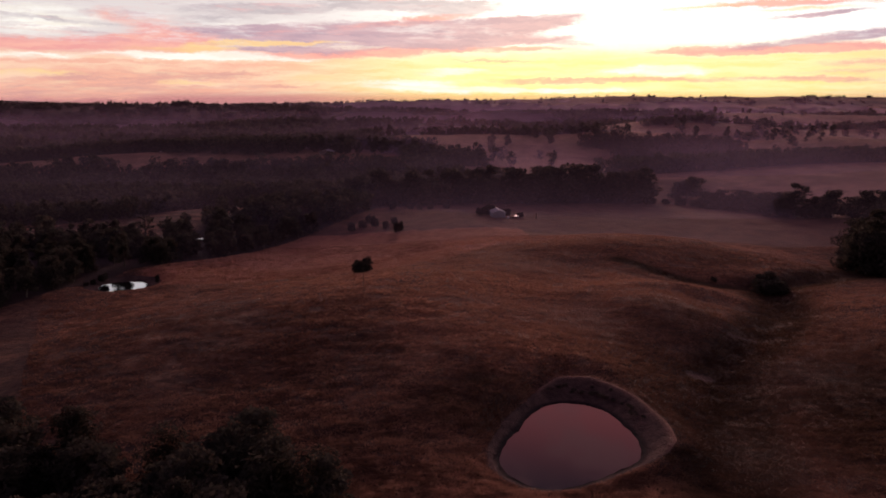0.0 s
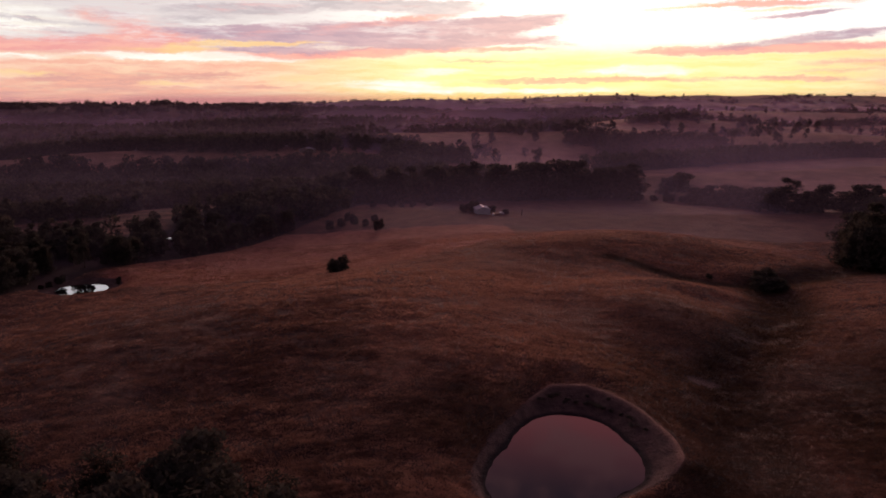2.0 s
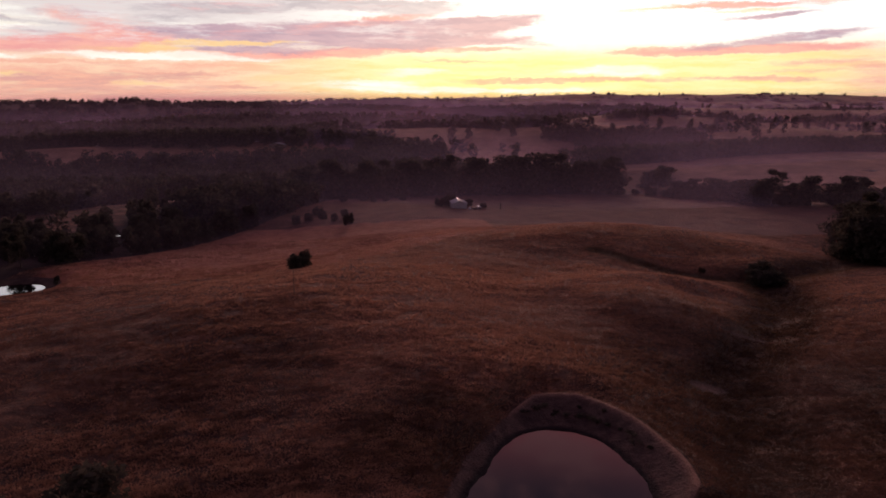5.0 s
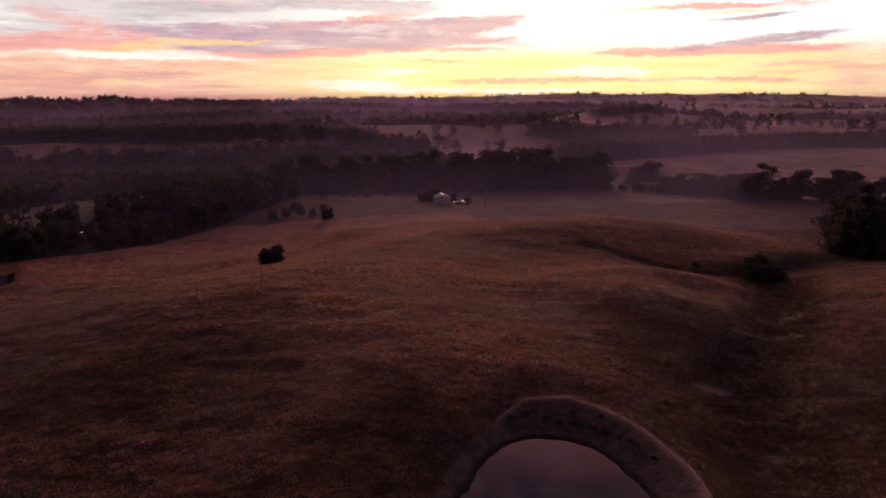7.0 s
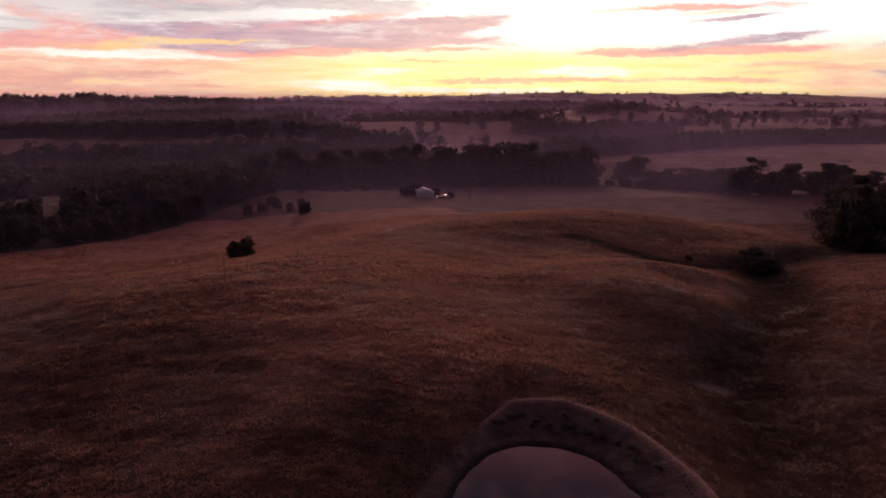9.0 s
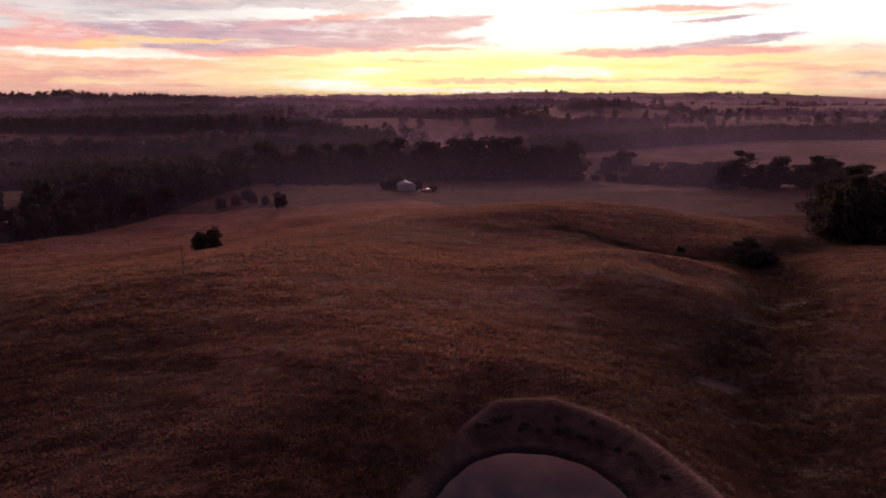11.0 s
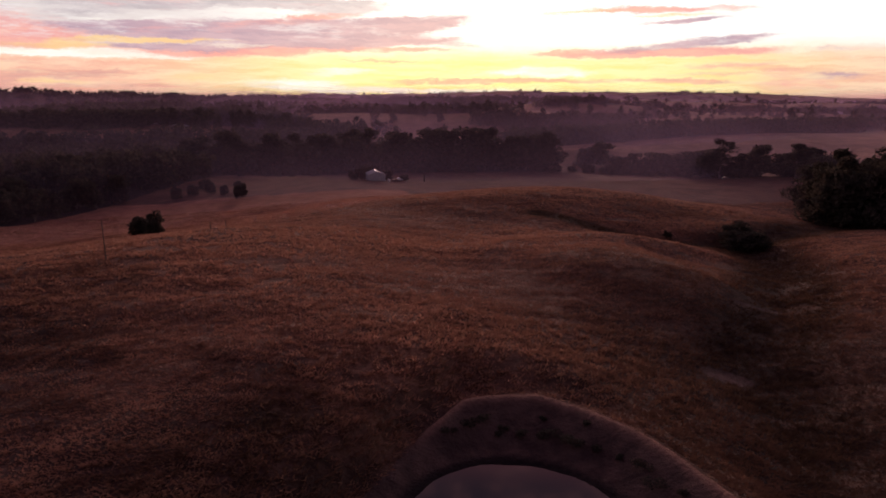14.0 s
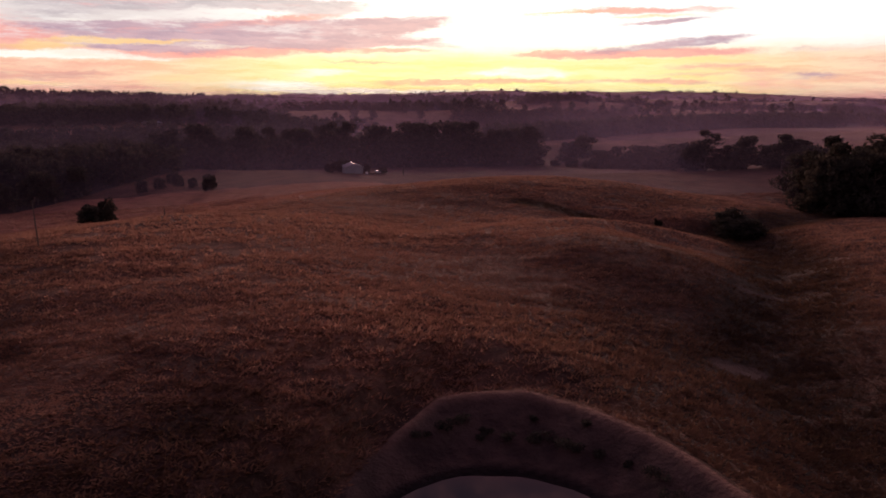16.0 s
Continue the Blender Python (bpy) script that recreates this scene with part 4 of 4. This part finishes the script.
for k, (x, y) in enumerate(spots[:235]):
    tree(("gum", "broad", "gum")[k % 3], x, y, (8.5 + 4.5 * rng.random() if y < 420 else 12.5 + 6 * rng.random()), k * 1.9, "dark gum tree at the edge of the wooded valley", "trees of the valley wood", variant=k)


def far_tree(seed, tall, wide, leaves):
    """A lighter tree for the joined woods: stem, limbs and scattered foliage pads."""
    r = np.random.default_rng(seed)
    v, f = [], []
    tube(v, f, [Vector((0, 0, -0.6)), Vector((0, 0, tall * 0.45)), Vector((r.normal() * 0.3, r.normal() * 0.3, tall * 0.85))], [0.32, 0.24, 0.08], 4)
    for k in range(11):
        a, up = 6.28 * r.random(), -0.9 + 1.75 * (k + r.random()) / 11
        out = wide * 0.78 * math.sqrt(max(0.04, 1 - up * up)) * (0.55 + 0.45 * r.random())
        leaf_clump(r, v, f, Vector((math.cos(a) * out, math.sin(a) * out, tall * (0.48 + 0.43 * up))), wide * 0.48, leaves, 1.0)
    return np.array([tuple(p) for p in v]), f


def joined_woods(name, places, templates, label, mat):
    packs = []
    for v, f in templates:
        sizes = np.array([len(q) for q in f])
        packs.append((v, np.array([i for q in f for i in q]), np.concatenate([[0], np.cumsum(sizes)[:-1]])))
    verts, corners, starts, n, m = [], [], [], 0, 0
    for x, y, z, s, turn, t in places:
        v, loop, begin = packs[t]
        c, sn = math.cos(turn), math.sin(turn)
        verts.append(np.stack([(v[:, 0] * c - v[:, 1] * sn) * s + x, (v[:, 0] * sn + v[:, 1] * c) * s + y, v[:, 2] * s + z], 1))
        corners.append(loop + n)
        starts.append(begin + m)
        n += len(v)
        m += len(loop)
    me = array_mesh(name, np.concatenate(verts), np.concatenate(corners), np.concatenate(starts), mat)
    tagged(new(name, me), label, "woods", kind="stuff")


FAR = [far_tree(60 + k, 12 + k % 3, 4.2 + (k % 2) * 0.8, 17) for k in range(6)]
behind = np.array(spots[235:])
rest = [(x, y, z, 0.7 + 0.35 * rng.random() + (0.28 if y > 440 else 0), 6.28 * rng.random(), int(rng.integers(6))) for (x, y), z in zip(behind, land(behind[:, 0], behind[:, 1]))]
lone = np.stack([rng.uniform(20, 680, 400), rng.uniform(690, 1000, 400)], 1)
lone = lone[(lone[:, 1] > np.interp(lone[:, 0], [60, 150, 340, 450, 620], [640, 690, 715, 730, 825])) & (woods(lone[:, 0], lone[:, 1]) < 0.3)]
rest += [(x, y, height(x, y), 0.9 + 0.6 * rng.random(), 6.28 * rng.random(), int(rng.integers(6))) for x, y in lone[:46]]
joined_woods("valley_woods", rest, FAR, "dark gum woods filling the valley floor", LEAF)



def grove(seed, trees, reach, leaves):
    """A handful of crowns close together, for distant woods."""
    r = np.random.default_rng(seed)
    v, f = [], []
    for k in range(trees):
        a, out, tall = 6.28 * r.random(), reach * r.random() ** 0.6 * (trees > 1), 8 + 4 * r.random()
        at = Vector((math.cos(a) * out, math.sin(a) * out, 0))
        tube(v, f, [at + Vector((0, 0, -0.8)), at + Vector((0, 0, tall * 0.7))], [0.35, 0.15], 3)
        for j in range(5):
            a, out = 6.28 * r.random(), (1.4, 2.2, 2.4, 1.8, 0.4)[j]
            leaf_clump(r, v, f, at + Vector((math.cos(a) * out, math.sin(a) * out, tall * (0.22 + 0.16 * j))), 2.4, leaves, 1.6, 0.75)
    return np.array([tuple(p) for p in v]), f


GROVES = [grove(80 + k, 5, 9.0, 5) for k in range(5)] + [grove(90 + k, 1, 1.0, 14) for k in range(3)]
n = 70000
dist = 640 * (4300 / 640) ** rng.random(n)
ang = np.radians(rng.uniform(-40, 50, n))
tries = np.stack([dist * np.sin(ang), dist * np.cos(ang)], 1)
w = woods(tries[:, 0], tries[:, 1])
lone = rng.random(n) < 0.016
keep = ((rng.random(n) < w * np.clip((dist / 1400) ** 2, 0.06, 0.20) * 1.15) | (lone & (rng.random(n) < 0.5))) & ~((np.abs(tries[:, 0]) < 600) & (tries[:, 1] < 900) & (tries[:, 0] > -430))
pts, one = tries[keep], (w[keep] < 0.3)
hz = land(pts[:, 0], pts[:, 1]) - np.where(one, 0.5, 3.5)
pines = np.array([(1690 + 11 * k, 3362 + 5 * (k % 2)) for k in range(7)])
skyline = [(x, y, z - 0.5, 1.25 + 0.1 * (k % 3), 1.7 * k, 5 + k % 3) for k, ((x, y), z) in enumerate(zip(pines, land(pines[:, 0], pines[:, 1])))]
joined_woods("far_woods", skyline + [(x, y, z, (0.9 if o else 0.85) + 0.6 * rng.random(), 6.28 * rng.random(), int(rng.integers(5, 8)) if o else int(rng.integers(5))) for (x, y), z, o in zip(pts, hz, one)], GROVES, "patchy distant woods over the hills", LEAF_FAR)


# ---- the shed and what stands round it ----
def box(bm, x0, x1, y0, y1, z0, z1, bevel=0.0):
    m = Matrix.Translation(((x0 + x1) / 2, (y0 + y1) / 2, (z0 + z1) / 2)) @ Matrix.Diagonal((x1 - x0, y1 - y0, z1 - z0, 1))
    made = bmesh.ops.create_cube(bm, size=1.0, matrix=m)
    if bevel:
        edges = {e for v in made["verts"] for e in v.link_edges}
        bmesh.ops.bevel(bm, geom=list(edges), offset=bevel, segments=2, affect="EDGES")
    return bm


def ribbed_sheet(x0, x1, z_of, y0, y1, pitch=0.25, depth=0.035, top=None):
    """Corrugated cladding: ribs run up the wall (top gives the height over x) or down a roof slope."""
    bm = bmesh.new()
    xs = np.arange(x0, x1 + 0.001, pitch / 2)
    rows = []
    for k, x in enumerate(xs):
        out = depth if k % 2 else 0.0
        rows.append((bm.verts.new((x, y0 - out, z_of(x))), bm.verts.new((x, y1 - out, top(x) if top else z_of(x)))))
    for a, b in zip(rows, rows[1:]):
        bm.faces.new((a[0], b[0], b[1], a[1]))
    return bm


def gable_shed(name, x, y, turn, wide, deep, eave, ridge, wall_mat, roof_mat, label, category):
    root = new(name)
    root.matrix_basis = Matrix.Translation((x, y, height(x, y) - 0.05)) @ Matrix.Rotation(radians(turn), 4, "Z")
    h = wide / 2
    peak = lambda px: eave + (ridge - eave) * (1 - abs(px) / h) - 0.08
    for y0, nm in ((-deep / 2, "front_wall"), (deep / 2, "back_wall")):
        bm = ribbed_sheet(-h, h, lambda px: 0.0, y0, y0, top=peak)
        bmesh.ops.solidify(bm, geom=list(bm.faces), thickness=0.08)
        part(nm, bm, wall_mat, root)
    for sx in (-1, 1):
        bm = bmesh.new()
        ys = np.arange(-deep / 2, deep / 2 + 0.01, 0.13)
        pairs = [(bm.verts.new((sx * (h + (0.035 if k % 2 else 0.0)), py, 0)), bm.verts.new((sx * (h + (0.035 if k % 2 else 0.0)), py, eave))) for k, py in enumerate(ys)]
        for a, b in zip(pairs, pairs[1:]):
            bm.faces.new((a[0], b[0], b[1], a[1]))
        bmesh.ops.solidify(bm, geom=list(bm.faces), thickness=0.08)
        part("side_wall", bm, wall_mat, root)
        bm = bmesh.new()
        ys = np.arange(-deep / 2 - 0.35, deep / 2 + 0.36, 0.13)
        pairs = []
        for k, py in enumerate(ys):
            up = 0.04 if k % 2 else 0.0
            pairs.append((bm.verts.new((sx * (h + 0.35), py, eave - 0.12 + up)), bm.verts.new((0, py, ridge + up))))
        for a, b in zip(pairs, pairs[1:]):
            bm.faces.new((a[0], b[0], b[1], a[1]))
        bmesh.ops.solidify(bm, geom=list(bm.faces), thickness=0.06)
        part("roof_sheet", bm, roof_mat, root, "pale zinc roof sheet")
        bm = bmesh.new()
        tilt = math.atan2(ridge - eave + 0.12, h + 0.35)
        length = math.hypot(h + 0.35, ridge - eave + 0.12)
        m = Matrix.Translation((sx * (h + 0.35) / 2, -deep / 2 - 0.38, (eave + ridge) / 2 - 0.1)) @ Matrix.Rotation(sx * tilt, 4, "Y") @ Matrix.Diagonal((length, 0.05, 0.28, 1))
        bmesh.ops.create_cube(bm, size=1.0, matrix=m)
        part("barge_board", bm, roof_mat, root, "pale barge board under the roof edge")
    bm = bmesh.new()
    box(bm, -0.18, 0.18, -deep / 2 - 0.36, deep / 2 + 0.36, ridge + 0.02, ridge + 0.09, 0.02)
    part("ridge_cap", bm, roof_mat, root)
    return tagged(root, label, category)


shed = gable_shed("shed", 30.2, 373.0, 6.0, 7.2, 9.0, 3.0, 4.3, WALL_TIN, ROOF_TIN, "pale blue-grey tin shed with gabled zinc roof", "shed")


def ute(x, y, turn):
    root = new("utility_truck")
    root.matrix_basis = Matrix.Translation((x, y, height(x, y))) @ Matrix.Rotation(radians(turn), 4, "Z")
    part("chassis", box(bmesh.new(), -2.4, 2.4, -0.82, 0.82, 0.42, 0.78, 0.08), DARK, root)
    cab = bmesh.new()
    box(cab, 0.2, 1.5, -0.8, 0.8, 0.75, 1.62, 0.14)
    box(cab, 1.4, 2.4, -0.8, 0.8, 0.7, 1.05, 0.1)
    cabin = part("cab", cab, BODY, root, "white cab")
    part("tray", box(bmesh.new(), -2.45, 0.1, -0.88, 0.88, 0.8, 1.1, 0.03), RUST, root)
    part("windscreen", box(bmesh.new(), 1.49, 1.53, -0.66, 0.66, 1.08, 1.5, 0.01), WATER, cabin, "dark glass windscreen")
    for px in (-1.6, 1.6):
        for py in (-0.8, 0.8):
            bm = bmesh.new()
            bmesh.ops.create_cone(bm, cap_ends=True, segments=16, radius1=0.36, radius2=0.36, depth=0.22, matrix=Matrix.Translation((px, py, 0.36)) @ Matrix.Rotation(radians(90), 4, "X"))
            bmesh.ops.bevel(bm, geom=list(bm.edges), offset=0.03, segments=1, affect="EDGES")
            part("wheel", bm, DARK, root)
    return tagged(root, "old farm truck with white cab parked beside the shed", "truck")


ute(39.5, 371.0, 20)
for x, y, h, v, wd in ((24.0, 379, 5.5, 0, 1.1), (36.0, 383, 4.5, 1, 1.2), (27.0, 385, 6.5, 1, 1.0), (43.0, 376, 3.0, 0, 1.3), (20.5, 383, 4.0, 0, 1.1)):
    tree("bushy", x, y, h, x, "dark shrub growing behind the tin shed", "shrubs round the shed", "bush", "bush", variant=v, wide=wd)


def drum(x, y):
    root = new("water_drum")
    z = height(x, y)
    root.location = (x, y, z)
    bm = bmesh.new()
    rings = [(0.0, 0.50), (0.05, 0.55), (0.5, 0.55), (0.53, 0.58), (0.56, 0.55), (1.0, 0.55), (1.05, 0.5)]
    prev = None
    for h, r in rings:
        ring = [bm.verts.new((r * math.cos(2 * math.pi * i / 18), r * math.sin(2 * math.pi * i / 18), h)) for i in range(18)]
        if prev:
            for i in range(18):
                bm.faces.new((prev[i], prev[(i + 1) % 18], ring[(i + 1) % 18], ring[i]))
        prev = ring
    bm.faces.new(prev)
    part("shell", bm, BODY, root, smooth_faces=False)
    return tagged(root, "pale round water drum beside the shed", "drum")


drum(35.6, 367.0)


# ---- poles and fence posts ----
def post(name, x, y, tall, r, label, category, group="", lean=0.0):
    bm = bmesh.new()
    pts = [Vector((lean * h * tall, 0, h * tall - (0.4 if h == 0 else 0))) for h in (0, 0.35, 0.7, 0.97, 1.0)]
    v, f = [], []
    tube(v, f, pts, [r * 1.15, r, r * 0.85, r * 0.75, r * 0.45], 9)
    ob = new(name, raw_mesh(name, v, f, TIMBER))
    ob.matrix_basis = Matrix.Translation((x, y, height(x, y))) @ Matrix.Rotation(x * 3.1, 4, "Z")
    return tagged(ob, label, category, group)


post("timber_pole", -21.8, 181.0, 6.3, 0.085, "tall bare weathered timber pole in dry grass", "pole", lean=-0.035)
for k, (x, y) in enumerate(((-11.0, 207.0), (-9.6, 216.0))):
    post("fence_post", x, y, 1.4, 0.09, "short weathered timber strainer post", "post", "strainer posts", lean=0.05)
post("fence_post", 51.5, 372.0, 3.4, 0.28, "dark timber post beyond the farm shed", "post")


# ---- small growth on the dam's bank ----
def bank_tuft(x, y, r, seed):
    rr = np.random.default_rng(seed)
    v, f = [], []
    for k in range(3):
        leaf_clump(rr, v, f, Vector((rr.normal() * r * 0.4, rr.normal() * r * 0.3, r * 0.35)), r * 0.5, 60, 0.11, 0.6)
    ob = new("reed_tuft", raw_mesh("reed_tuft", v, f, LEAF))
    ob.location = (x, y, height(x, y))
    return tagged(ob, "small dark tuft growing on the dam bank", "tuft", "tufts on the dam bank")


for k, (x, y, r) in enumerate(((24.7, 129.7, 1.0), (23.4, 129.2, 0.9), (25.8, 128.1, 0.6), (28.0, 127.5, 0.9), (29.6, 126.9, 0.8), (30.5, 126.4, 1.0), (31.6, 125.6, 1.1), (32.4, 124.9, 0.9), (33.2, 124.0, 0.7), (35.8, 120.3, 1.0), (36.0, 118.0, 1.2), (37.0, 116.2, 0.7), (30.2, 129.0, 0.5), (33.6, 127.0, 0.5), (26.8, 128.6, 0.5), (34.6, 122.4, 0.5), (21.6, 128.2, 0.7))):
    bank_tuft(x, y, r, 300 + k)


# ---- farm buildings far off ----
for x, y, turn, wd, dp in ((-104, 430, 20, 9, 7), (-118, 700, -15, 14, 8), (-150, 745, 10, 12, 8), (-290, 720, 0, 12, 7), (60, 800, 5, 8, 6)):
    gable_shed("farmhouse", x, y, turn, wd, dp, 3.0, 4.8, BRICK, WOOD_ROOF, "distant farmhouse with pale metal roof among trees", "house")


# ---- grass tussocks ----
def tussocks():
    r = np.random.default_rng(9)
    n = 340000
    y = 88 + 225 * r.random(n) ** 1.35
    x = r.uniform(-1, 1, n) * (30 + 0.62 * y) + 10 + 0.10 * y
    dens = (0.74 - 0.22 * (1 - smooth(x, -13, -9)) * (1 - smooth(y, 165, 200))) + 0.5 * fbm(0.45 * x, y, 2.4, 31, 2) + 0.25 * fbm(x, y, 40, 35, 2)
    d = pond_distance(x, y)
    a = np.arctan2(y - POND_AT[1], x - POND_AT[0])
    ok = (r.random(n) < dens) & (d > bank_reach(a) + 0.2) & (woods(x, y) < 0.3)
    x, y = x[ok], y[ok]
    lie = masks(x, y)
    bare = lie["soil"] < 0.35
    x, y = x[bare], y[bare]
    z = land(x, y)
    m = len(x)
    tall = (0.13 + 0.23 * r.random(m)) * (0.8 + 0.5 * fbm(x, y, 30, 37, 2))
    verts, blades = [], 4
    for k in range(blades):
        a = 2 * np.pi * (k + r.random(m)) / blades
        out = 0.30 + 0.50 * r.random(m)
        w = 0.08 + 0.10 * r.random(m)
        bx, by = x + np.cos(a) * 0.12, y + np.sin(a) * 0.12
        verts.append(np.stack([bx - np.sin(a) * w, by + np.cos(a) * w, z - 0.05], 1))
        verts.append(np.stack([bx + np.sin(a) * w, by - np.cos(a) * w, z - 0.05], 1))
        verts.append(np.stack([x + np.cos(a) * out, y + np.sin(a) * out, z + tall * (0.7 + 0.5 * r.random(m))], 1))
    v = np.stack(verts, 1).reshape(-1, 3)
    faces = np.arange(m * blades * 3).reshape(-1, 3)
    me = array_mesh("grass", v, faces.ravel(), np.arange(len(faces)) * 3, STRAW)
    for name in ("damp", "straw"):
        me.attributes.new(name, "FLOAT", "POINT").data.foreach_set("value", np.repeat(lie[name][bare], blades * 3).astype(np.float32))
    tagged(new("grass", me), "dry straw-coloured grass tussocks over the paddock", "grass", kind="stuff")


tussocks()
